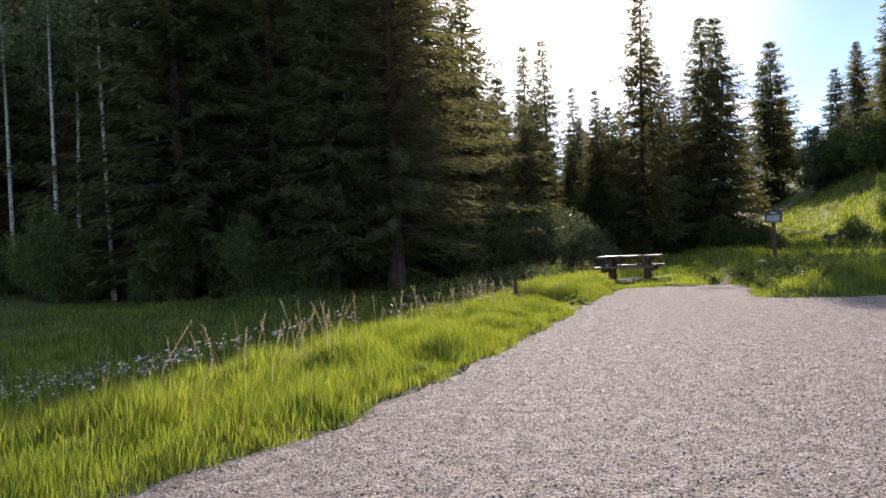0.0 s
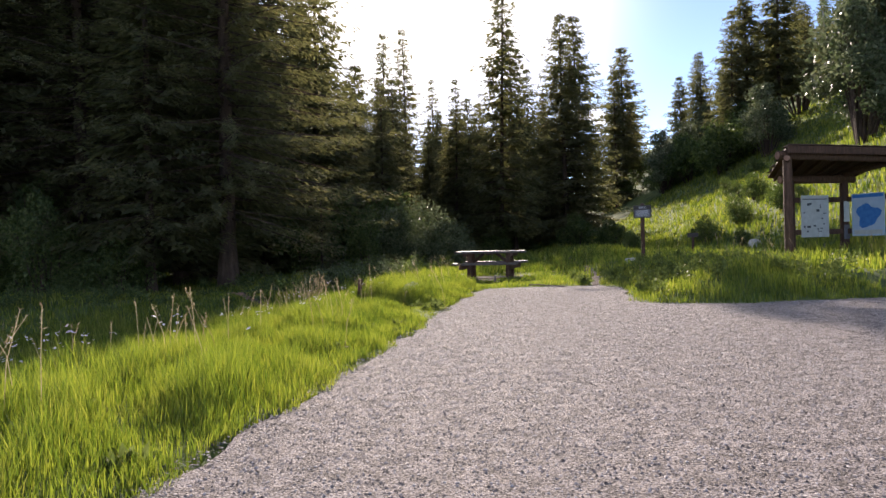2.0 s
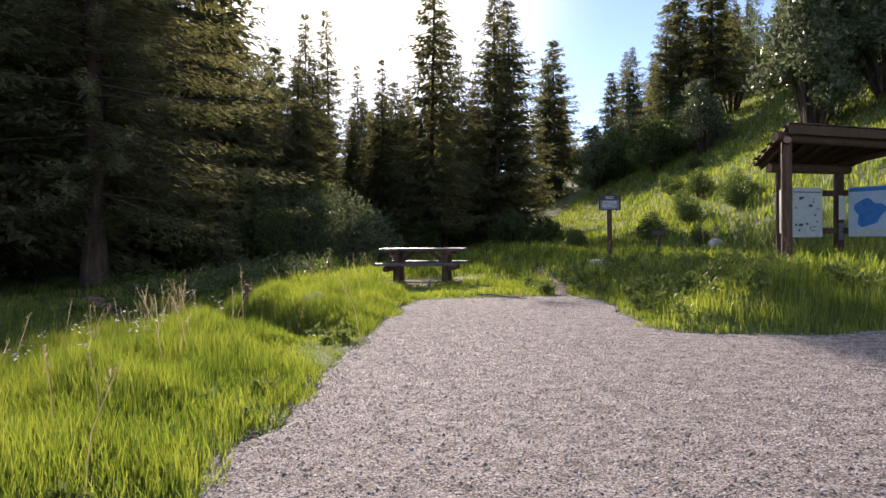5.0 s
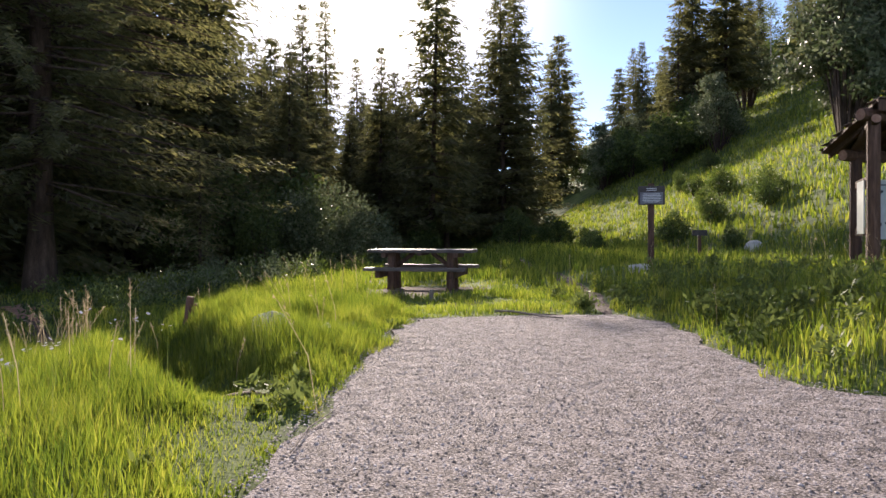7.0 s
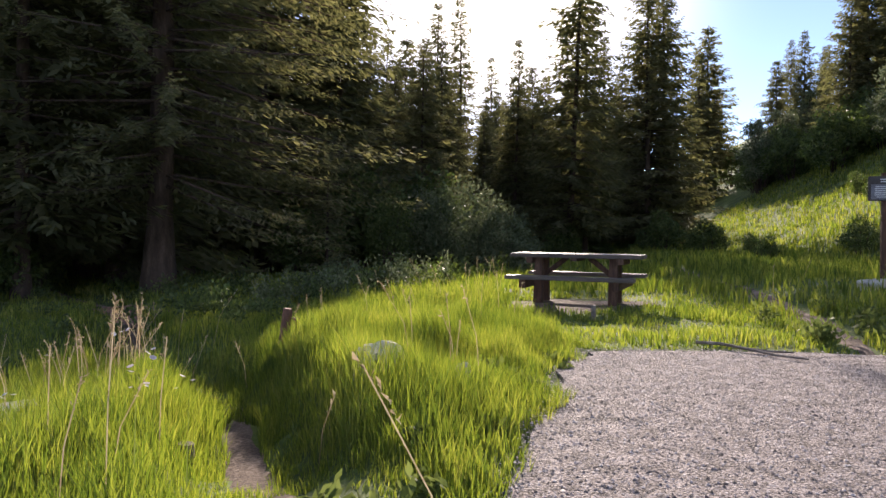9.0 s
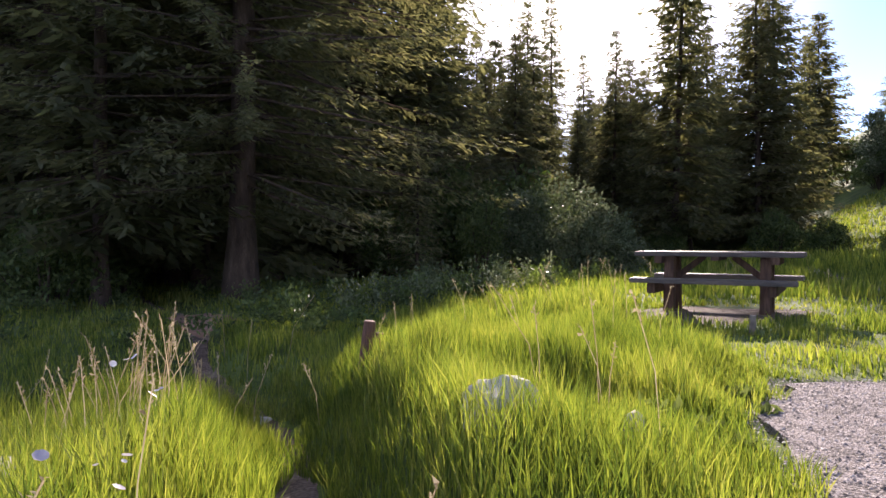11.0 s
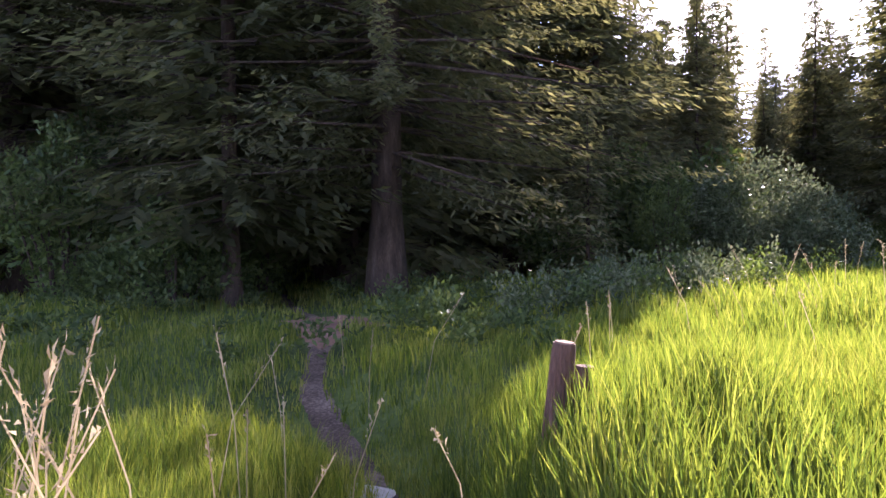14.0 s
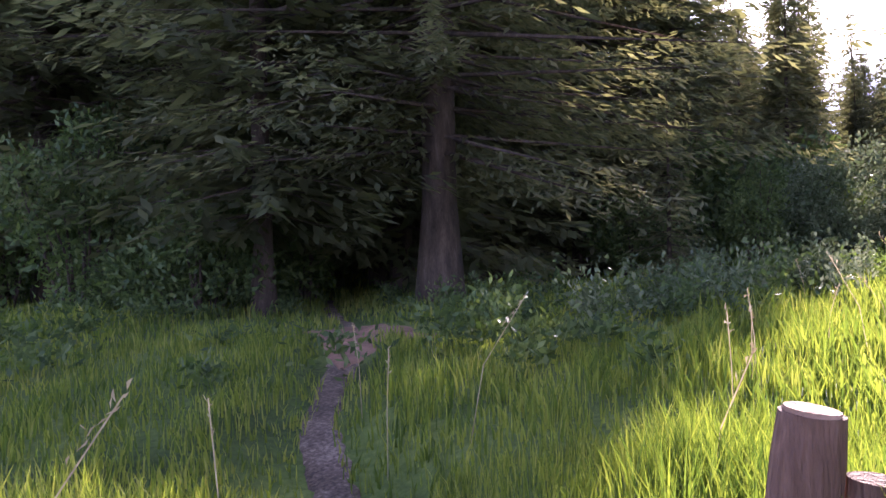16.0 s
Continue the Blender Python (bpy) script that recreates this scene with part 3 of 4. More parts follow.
bush_kind("leafy_tree", [(0, 0, 4.4, 1.6, 1.5, 1.3), (1.4, 0.3, 3.4, 1.3, 1.2, 1.0), (-1.5, 0.2, 3.2, 1.3, 1.3, 1.1), (0.2, -0.9, 2.4, 1.6, 1.1, 0.9), (-0.5, 0.4, 5.6, 1.0, 1.0, 0.9), (1.9, -0.4, 1.9, 1.1, 1.0, 0.8),
                         (-1.9, -0.3, 1.6, 1.0, 1.0, 0.8), (0.7, 0.5, 6.2, 0.6, 0.6, 0.7)], 7000, 0.12, M_WILLOW, 25, 0.07, 0.35)
for x, y, sc, k, lab in [(38.5, 61.0, 1.0, 20, "grey-green rounded oak alone on the grassy hillside"), (30.5, 37.5, 1.25, 70, "tall leafy grey-green tree on the hillside"), (33.5, 40.0, 1.5, 150, "tall leafy grey-green tree on the hillside"),
                         (34.0, 36.0, 1.4, 250, "tall leafy grey-green tree on the hillside"), (37.0, 80.0, 1.1, 40, "leafy tree at the hill's skyline"), (40.5, 82.0, 1.0, 140, "leafy tree at the hill's skyline"),
                         (43.5, 84.0, 1.1, 240, "leafy tree at the hill's skyline"), (50.0, 74.0, 1.2, 300, "leafy tree at the hill's skyline")]:
    bush("leafy_tree", x, y, sc, k, lab, "leafy_tree", "hillside leafy trees")["category"] = "tree"

bush("willow", 4.6, 38.0, 1.0, 0, "large rounded silvery willow bush at the meadow edge", "willow_bush")
bush("shrub_b", 2.0, 36.5, 1.1, 40, "leafy green shrub beside the willow bush", "shrub")
bush("shrub_a", -1.2, 36.0, 1.6, 90, "dark leafy shrub at the forest edge", "shrub")
bush("scrub", 40.5, 66.0, 1.35, 20, "grey-green oak scrub on the grassy hillside", "scrub_bush")
bush("scrub", 43.5, 68.5, 1.2, 120, "grey-green oak scrub on the grassy hillside", "scrub_bush")
for x, y, s, k in [(20.2, 36.0, 0.8, 0), (22.4, 36.5, 0.9, 50), (24.2, 34.8, 0.8, 130), (15.0, 33.0, 0.5, 200), (22.8, 33.0, 0.7, 20), (17.0, 38.0, 0.6, 80), (26.5, 42.0, 0.9, 10), (30.0, 52.0, 0.8, 60), (28.0, 47.0, 0.7, 160), (34.0, 55.0, 0.7, 90), (18.5, 29.0, 0.45, 30), (25.0, 30.0, 0.5, 70)]:
    bush("shrub_a", x, y, s, k, "low rounded green shrub on the sunny hillside", "shrub", "hillside shrubs")
for k in range(44):
    x = rnd.uniform(-26, -5.5)
    y = 25.5 - 0.10 * (x + 5) + rnd.uniform(-2.5, 3.0)
    bush(rnd.choice(["shrub_a", "shrub_b"]), x, y, rnd.uniform(0.7, 1.5), rnd.uniform(0, 360), "dark undergrowth shrub under the spruces", "shrub", "forest undergrowth")
for k in range(12):
    x, y = rnd.uniform(-3, 8), rnd.uniform(39, 50)
    bush(rnd.choice(["shrub_a", "shrub_b", "scrub"]), x, y, rnd.uniform(0.9, 1.6), rnd.uniform(0, 360), "shaded green shrub below the conifers", "shrub", "forest undergrowth")
for k in range(16):
    x, y = rnd.uniform(9, 24), rnd.uniform(48, 66)
    bush(rnd.choice(["shrub_a", "scrub"]), x, y, rnd.uniform(0.5, 0.9), rnd.uniform(0, 360), "green shrub at the foot of the hill", "shrub", "hill foot shrubs")
for k in range(26):
    x = rnd.uniform(30, 85)
    y = rnd.uniform(68, 100)
    bush("scrub", x, y, rnd.uniform(0.9, 1.7), rnd.uniform(0, 360), "grey-green scrub oak along the skyline", "scrub_bush", "skyline scrub")


def aspen_kind(key, height, seed):
    r = random.Random(seed)
    k = Kind()
    lumps = []
    for i in range(13):
        f = 0.5 + 0.5 * i / 12
        a = r.uniform(0, 6.28)
        q = (1.25 - f) * 2.0
        lumps.append((math.cos(a) * q * 0.8, math.sin(a) * q * 0.8, height * f, q, q, 0.9))
    v, t = leaf_cloud(lumps, 2600, 0.11, seed, 0.3)
    k.crown = tri_mesh("leaves", v, t, M_ASPENLEAF)
    limbs = [(height * (0.45 + 0.04 * i), r.uniform(0, 6.28), 1.0, -0.5) for i in range(13)]
    tv, tf = trunk_mesh(height, 0.085, limbs, seed)
    k.trunk = mesh_of("trunk", tv, tf, M_ASPENBARK, True)
    k.height = height
    KINDS[key] = k


aspen_kind("aspen", 17, 31)
for x, y, h, t in [(-15.6, 26.2, 19, 0), (-17.9, 26.0, 20, 80), (-18.2, 28.0, 19, 150), (-21.0, 27.5, 19, 220)]:
    conifer("aspen", x, y, h, t, "slender aspen with a pale white trunk", "aspen_tree", "aspens")
for x, y, h, t in [(53, 74, 13, 0), (58, 70, 14, 80), (62, 66, 13, 150), (48, 78, 12, 30)]:
    conifer("aspen", x, y, h, t, "thin pale-leaved aspen on the hilltop", "aspen_tree", "aspens")


# ---- picnic table ----
def picnic_table(m):
    t = thing("picnic_table", m, "weathered dark brown timber picnic table with attached benches", "picnic table")
    L = 2.02
    for k in range(5):
        part("tabletop_plank", box((L + 0.012 * (k % 2), 0.142, 0.062), pose(0, (k - 2) * 0.15, 0.775), 0.008), M_PLANK, t)
    for s in (-1, 1):
        for k in range(2):
            part("bench_plank", box((L - 0.1, 0.135, 0.06), pose(0.01 * k, s * (0.64 + 0.145 * k), 0.45), 0.008), M_PLANK, t)
    for e in (-1, 1):
        x = e * 0.58
        for s in (-1, 1):
            part("leg", box((0.13, 0.14, 0.80), pose(x, s * 0.20, 0.345, s * 6), 0.012), M_TIMBER, t)
        part("crossbeam", box((0.10, 1.55, 0.13), pose(x + e * 0.117, 0, 0.353), 0.01), M_TIMBER, t)
        part("top_beam", box((0.10, 0.72, 0.09), pose(x + e * 0.117, 0, 0.698), 0.008), M_TIMBER, t)
        part("brace", box((0.46, 0.09, 0.075), pose(x - e * 0.22, 0, 0.60, 0, e * 38, 0), 0.006), M_TIMBER, t)
        part("brace_block", box((0.11, 0.26, 0.12), pose(x, 0, 0.47), 0.006), M_TIMBER, t)
    part("centre_batten", box((0.10, 0.72, 0.05), pose(0, 0, 0.72), 0.006), M_TIMBER, t)
    return t


picnic_table(pose(5.58, 19.75, gz(5.58, 19.75) + 0.0, 0.6, 0.3, -24))


# ---- sign by the lot ----
def bars(parent, x0, x1, z0, z1, rows, y, mat, seed, rx=0):
    rnd3 = random.Random(seed)
    for k in range(rows):
        z = z1 + (z0 - z1) * (k + 0.5) / rows
        w = (x1 - x0) * rnd3.uniform(0.75, 1.0)
        part("text_line", box((w, 0.003, abs(z1 - z0) / rows * 0.38), pose((x0 + x1) / 2, y, z), 0), mat, parent)


def trail_sign(m):
    t = thing("trail_sign", m, "dark wooden notice sign on a square brown post", "sign")
    part("post", box((0.11, 0.11, 1.75), pose(0, 0.07, 0.72), 0.008), M_TIMBER, t)
    b = part("board", box((0.50, 0.035, 0.36), pose(0, -0.01, 1.36), 0.006), M_BOARD, t, "dark brown painted board")
    n = part("notice", box((0.43, 0.008, 0.22), pose(0, -0.032, 1.31), 0.002), M_NOTICE, t, "grey printed notice sheet")
    bars(n, -0.19, 0.19, 1.22, 1.40, 6, -0.0375, M_PALE, 3)
    bars(b, -0.12, 0.12, 1.44, 1.51, 2, -0.029, M_PALE, 4)
    return t


trail_sign(pose(9.85, 18.7, gz(9.85, 18.7), 0, 0, -20))


def marker(m):
    t = thing("trail_marker", m, "small dark marker board on a low post in hillside grass", "sign")
    part("post", box((0.08, 0.08, 0.9), pose(0, 0.05, 0.4), 0.006), M_TIMBER, t)
    part("board", box((0.35, 0.03, 0.14), pose(0, 0, 0.78), 0.004), M_BOARD, t)


marker(pose(12.9, 22.0, gz(12.9, 22.0), 0, 0, -25))


# ---- information kiosk ----
def kiosk():
    base = gz(14.6, 17.6)
    t = thing("information_kiosk", pose(0, 0, base), "brown log information kiosk with shed roof and map panels", "kiosk")
    P = dict(fl=(13.2, 16.9), fr=(16.5, 17.2), bl=(14.25, 18.5), br=(16.1, 18.75))
    hz = dict(fl=2.86, fr=2.80, bl=2.35, br=2.35)
    for k, (name, (x, y)) in enumerate(P.items()):
        part("post", log_mesh((x, y, -0.5), (x, y, hz[name]), 0.125, 0.115, k), M_TIMBER, t, smooth=False)

    def between(a, b, z0, z1, over, r, name, seed):
        va, vb = Vector((*P[a], z0)), Vector((*P[b], z1))
        d = (vb - va).normalized() * over
        part(name, log_mesh(va - d, vb + d, r, r * 0.95, seed), M_TIMBER, t)
        for q, s in ((va - d, -1), (vb + d, 1)):
            part("log_end", log_mesh(q, q + d.normalized() * s * 0.004, r * 0.9, r * 0.88, seed, rings=1), M_ENDGRAIN, t)
    between("fl", "fr", 2.78, 2.70, 0.3, 0.12, "front_beam", 11)
    between("bl", "br", 2.26, 2.26, 0.35, 0.12, "back_beam", 12)
    between("bl", "fl", 2.40, 2.66, 0.25, 0.09, "side_beam", 13)
    between("br", "fr", 2.40, 2.60, 0.25, 0.09, "side_beam", 14)

    def rail(a, b, z, h=0.15):
        va, vb = Vector((*P[a], z)), Vector((*P[b], z))
        d = vb - va
        part("rail", box((d.length + 0.1, 0.07, h), Matrix.Translation((va + vb) / 2) @ pose(0, 0, 0, 0, 0, math.degrees(math.atan2(d.y, d.x))), 0.008), M_TIMBER, t)
    for a, b in (("bl", "br"), ("br", "fr"), ("fl", "bl")):
        rail(a, b, 1.66)
        rail(a, b, 0.72)

    def panel(a, b, f, w, h, z, side, mat, label, name):
        va, vb = Vector((*P[a], z)), Vector((*P[b], z))
        d = (vb - va).normalized()
        nrm = Vector((d.y, -d.x, 0)) * side
        c = va.lerp(vb, f) + nrm * 0.055
        m = Matrix.Translation(c) @ pose(0, 0, 0, 0, 0, math.degrees(math.atan2(nrm.x, -nrm.y)))
        ob = part(name, box((w, 0.025, h), m, 0.004), mat, t, label)
        return ob, m
    ob, m = panel("bl", "br", 0.42, 0.95, 1.22, 1.18, 1, M_PAPER, "white trail map sheet", "map_panel")
    r4 = random.Random(5)
    for k in range(16):
        x, z = r4.uniform(-0.38, 0.38), r4.uniform(-0.5, 0.4)
        part("map_mark", box((r4.uniform(0.03, 0.13), 0.003, r4.uniform(0.015, 0.07)), m @ pose(x, -0.0145, z), 0), M_INK, ob)
    part("title_bar", box((0.86, 0.003, 0.03), m @ pose(0, -0.0145, 0.5), 0), M_NOTICE, ob)
    ob, m = panel("br", "fr", 0.52, 1.05, 1.22, 1.18, 1, M_PALEBLUE, "pale blue area map sheet", "map_panel")
    part("title_bar", box((1.0, 0.003, 0.10), m @ pose(0, -0.0145, 0.54), 0), M_BLUE, ob)
    bmx = bmesh.new()
    ring = []
    for k in range(22):
        a = 2 * math.pi * k / 22
        rr = 0.33 * (1 + 0.16 * math.sin(3 * a + 1) + 0.12 * math.sin(5 * a))
        ring.append(bmx.verts.new((rr * math.cos(a) * 1.1, -0.016, -0.02 + rr * math.sin(a))))
    bmx.faces.new(ring)
    bmx.transform(m)
    part("map_area", bmx, M_BLUE, ob)
    part("legend", box((0.9, 0.003, 0.12), m @ pose(0, -0.0145, -0.5), 0), M_PAPER, ob)
    panel("fl", "bl", 0.5, 0.75, 1.0, 1.18, -1, M_PAPER, "white notice sheet on the kiosk side", "notice_panel")
    x, y = P["br"]
    part("strip_notice", box((0.16, 0.012, 0.6), pose(x - 0.02, y - 0.135, 1.3, 0, 0, -10), 0.002), M_PAPER, t, "narrow pale notice on the post")
    part("strip_notice", box((0.16, 0.012, 0.42), pose(x - 0.02, y - 0.135, 0.70, 0, 0, -10), 0.002), M_NOTICE, t)
    x, y = P["fr"]
    bx = part("fee_box", box((0.34, 0.22, 0.72), pose(x + 0.1, y - 0.18, 1.22, 0, 0, -25), 0.012), M_BOARD, t, "dark metal drop box")
    part("slot_label", box((0.24, 0.004, 0.03), pose(x + 0.05, y - 0.296, 1.3, 0, 0, -25), 0), M_PALE, bx)
    # the roof: deck boards, rafters and bark shingles on a plane that falls to the back
    A, B = Vector((13.05, 16.65, 2.98)), Vector((16.95, 17.0, 2.90))
    C, D = Vector((13.92, 19.1, 2.36)), Vector((16.75, 19.3, 2.36))
    bmx = bmesh.new()
    for off in (0.0, 0.05):
        [bmx.verts.new(p + Vector((0, 0, off))) for p in (A, B, D, C)]
    bmx.verts.ensure_lookup_table()
    v = bmx.verts
    for f in ((3, 2, 1, 0), (4, 5, 6, 7), (0, 1, 5, 4), (1, 2, 6, 5), (2, 3, 7, 6), (3, 0, 4, 7)):
        bmx.faces.new([v[i] for i in f])
    roof = part("roof_deck", bmx, M_TIMBER, t)
    part("fascia", box(((B - A).length, 0.04, 0.2), Matrix.Translation((A + B) / 2 + Vector((0.0, -0.03, -0.06))) @ pose(0, 0, 0, 0, 1.1, 4.9), 0.006), M_TIMBER, t)
    for k in range(7):
        f = (k + 0.5) / 7
        p, q = A.lerp(B, f), C.lerp(D, f)
        d = q - p
        part("rafter", box((0.07, d.length * 0.96, 0.10), Matrix.Translation((p + q) / 2 - Vector((0, 0, 0.06))) @ d.to_track_quat('Y', 'Z').to_matrix().to_4x4(), 0.006), M_TIMBER, t)
    sh = mesh_of("shingle", [(-.17, -.16, 0), (.17, -.16, 0), (.17, .16, 0), (-.17, .16, 0), (-.165, -.155, .022), (.165, -.155, .022), (.165, .155, .012), (-.165, .155, .012)],
                 [(3, 2, 1, 0), (4, 5, 6, 7), (0, 1, 5, 4), (1, 2, 6, 5), (2, 3, 7, 6), (3, 0, 4, 7)], M_SHINGLE)
    nrm = (B - A).cross(C - A).normalized()
    for i in range(10):
        for j in range(12):
            fy, fx = (i + 0.35) / 10, (j + 0.5 + 0.25 * (i % 2)) / 12.3
            p = A.lerp(B, fx).lerp(C.lerp(D, fx), fy) + nrm * (0.057 + r4.uniform(0, 0.008))
            ob = put(new("shingle", sh), roof)
            ex = (B - A).normalized()
            ey = nrm.cross(ex)
            mm = Matrix((ex, ey, nrm)).transposed().to_4x4()
            ob.matrix_basis = Matrix.Translation(p) @ mm @ pose(0, 0, 0, 4, r4.uniform(-3, 3), r4.uniform(-5, 5))


kiosk()


# ---- stones, posts and sticks ----
def stone(x, y, size, seed, label, name="boulder", sink=0.3):
    bm = bmesh.new()
    bmesh.ops.create_icosphere(bm, subdivisions=3, radius=1)
    o = Vector((seed * 7.3, seed * 3.1, seed * 1.7))
    for v in bm.verts:
        p = v.co.copy()
        for k in range(3):
            p[k] = math.copysign(abs(p[k]) ** 0.6, p[k])
        k = 1 + 0.22 * noise.noise(p * 1.2 + o) + 0.07 * noise.noise(p * 4 + o)
        v.co = Vector((p.x * size[0], p.y * size[1], p.z * size[2])) * k
    me = bpy.data.meshes.new(name)
    bm.to_mesh(me)
    bm.free()
    me.materials.append(M_STONE)
    ob = new(name, me)
    ob.matrix_world = pose(x, y, gz(x, y) + size[2] * (1 - 2 * sink), seed * 5 % 11 - 5, seed * 3 % 9 - 4, seed * 40)
    return tagged(ob, label, "rock")


stone(2.80, 13.10, (0.18, 0.14, 0.15), 1, "pale flat-topped boulder half hidden in grass", sink=0.1)
stone(3.33, 13.0, (0.07, 0.05, 0.10), 2, "small pale boulder half hidden in grass", sink=0.1)
stone(0.55, 12.9, (0.22, 0.15, 0.13), 3, "pale flat boulder in meadow grass", sink=0.15)
stone(0.45, 16.5, (0.20, 0.22, 0.07), 4, "flat grey rock sunk in the trail", "trail_rock", 0.35)
stone(9.35, 18.2, (0.2, 0.14, 0.09), 5, "grey rock at the foot of the sign", sink=0.3)
stone(17.9, 27.0, (0.3, 0.25, 0.2), 6, "grey rock in the hillside grass", sink=0.2)


def stump_post():
    x, y = 1.765, 15.57
    z = -0.34
    t = thing("log_post", pose(x, y, z), "weathered reddish brown log post leaning beside the trail", "post")
    part("log", log_mesh((-0.09, 0.0, -0.2), (0.0, 0.0, 0.62), 0.058, 0.047, 3, 18, 14, 0.04), M_TIMBER_LIGHT, t)
    part("cut_end", log_mesh((0.0, 0.0, 0.619), (0.001, 0, 0.626), 0.042, 0.040, 3, 18, 1, 0.04), M_ENDGRAIN, t, "pale weathered sawn end")
    part("short_log", log_mesh((0.01, 0.02, -0.2), (0.078, 0.02, 0.53), 0.042, 0.038, 8, 16, 10, 0.05), M_TIMBER_LIGHT, t, "shorter log fixed behind")


M_TIMBER_LIGHT = material("reddish_weathered_log", [(0.3, (0.09, 0.042, 0.03)), (0.55, (0.20, 0.10, 0.07)), (0.75, (0.33, 0.18, 0.13))], 9, 0.85, 1.0, 45, stretch=(2, 2, 0.3), fine=0.4)
stump_post()
for x, y, h, r in [(1.75, 12.35, 0.14, 0.05), (5.3, 17.6, 0.2, 0.03)]:
    ob = new("stump", bpy.data.meshes.new("stump"))
    b = log_mesh((0, 0, -0.15), (0.01, 0, h), r * 1.1, r, 5)
    b.to_mesh(ob.data)
    b.free()
    ob.data.materials.append(M_STICK)
    ob.matrix_world = pose(x, y, gz(x, y))
    tagged(ob, "short grey weathered stump in the grass", "stump")


def stick(pts, r, label):
    cu = bpy.data.curves.new("stick", 'CURVE')
    cu.dimensions, cu.bevel_depth, cu.bevel_resolution = '3D', r, 2
    sp = cu.splines.new('POLY')
    sp.points.add(len(pts) - 1)
    for k, p in enumerate(pts):
        sp.points[k].co = (*p, 1)
        sp.points[k].radius = 1 - 0.6 * k / len(pts)
    cu.materials.append(M_STICK)
    ob = new("fallen_branch", cu)
    tagged(ob, label, "branch")


stick([(5.65, 15.05, 0.05), (5.85, 14.95, 0.05), (6.02, 14.65, 0.035), (6.1, 14.4, 0.03), (6.27, 14.2, 0.03)], 0.017, "grey fallen branch at the gravel edge")
stick([(6.0, 14.7, 0.04), (6.15, 14.62, 0.03), (6.35, 14.6, 0.025)], 0.012, "thin grey twig at the gravel edge")
stick([(2.95, 9.2, 0.02), (3.05, 9.6, 0.03), (3.25, 10.1, 0.02)], 0.004, "thin pale twig lying on gravel")
stick([(5.2, 9.3, 0.02), (5.35, 9.45, 0.025), (5.45, 9.75, 0.02)], 0.003, "thin pale twig lying on gravel")


# ---- grass ----
WALK = np.array([m.translation[:2] for _, m in PATH[::2]])


def bare(x, y):
    """Where no grass grows."""
    edge = 0.10 * waves(x, y, 6.0, 9)
    b = gravel_sd(x, y) < 0.02 + edge
    b |= seg_dist(x, y, TRAIL) < 0.09 + edge
    b |= seg_dist(x, y, SPUR) < 0.1 + edge
    b |= ((x - 5.5) / 1.4) ** 2 + ((y - 19.6) / 0.95) ** 2 < 1 + 3 * edge
    b |= seg_dist(x, y, TRAIL[8:11]) < 0.28 + edge
    b |= ((x + 2.0) / 0.75) ** 2 + ((y - 21.4) / 0.7) ** 2 < 1 + 3 * edge
    return b


TREAD = np.array([(3.0, 8.4), (2.85, 10.0), (2.5, 11.4), (2.1, 12.8)], float)     # where feet leave the gravel


def tallness(x, y):
    """Height of the sward in metres: short by the table and in the shade, tall on the bank."""
    h = 0.28 + 0.10 * waves(x, y, 0.9, 12) + 0.11 * waves(x, y, 3.0, 13) + 0.07 * waves(x, y, 8.0, 14)
    g = gravel_sd(x, y)
    h = h * (0.42 + 0.58 * ss(0.0, 0.6, g))
    h = np.where((x > 1.6) & (x < 5.5) & (y > 12.2), h * 0.9, h)
    mown = (x > 4.4) & (x < 8.0) & (y > 14.5) & (y < 22)
    h = np.where(mown, h * 0.45, h)
    h = np.where((x < 1.2) & (y > 16.5), h * 0.68, h)
    return np.clip(h, np.where(mown, 0.06, 0.13), 0.46) * (0.35 + 0.65 * ss(0.2, 0.65, seg_dist(x, y, TREAD)))


def blades(name, x, y, h, w, mat, label, seed, lean=0.35, segs=2):
    r = np.random.RandomState(seed)
    n = len(x)
    z = ground(x, y) - 0.02
    a = r.uniform(0, 6.2832, n)
    la = r.uniform(0, 6.2832, n)
    ln = h * lean * r.rand(n) ** 0.7
    dx, dy = np.cos(a) * w / 2, np.sin(a) * w / 2
    lx, ly = np.cos(la) * ln, np.sin(la) * ln
    P = lambda sx, f, k: np.stack([x + sx * dx * k + lx * f * f, y + sx * dy * k + ly * f * f, z + h * f * (1 - 0.15 * f)], 1)
    V = np.stack([P(-1, 0, 1), P(1, 0, 1), P(-1, 0.55, 0.8), P(1, 0.55, 0.8), P(0, 1, 0)], 1)
    i = 5 * np.arange(n)[:, None]
    T = np.concatenate([i + [0, 1, 3], i + [0, 3, 2], i + [2, 3, 4]])
    return tagged(new(name, tri_mesh(name, V.reshape(-1, 3), T, mat)), label, "grass", kind="stuff")


def sow(xr, yr, density, lo, hi, seed):
    """Points at distances lo to hi from the line walked."""
    r = np.random.RandomState(seed)
    n = int((xr[1] - xr[0]) * (yr[1] - yr[0]) * density)
    x, y = r.uniform(*xr, n), r.uniform(*yr, n)
    # gather them into tufts
    x += 0.04 * np.sin(9 * x + 5 * y) + r.normal(0, 0.015, n)
    d = seg_dist(x, y, WALK)
    k = (d >= lo) & (d < hi)
    x, y = x[k], y[k]
    k = ~bare(x, y)
    return x[k], y[k], r


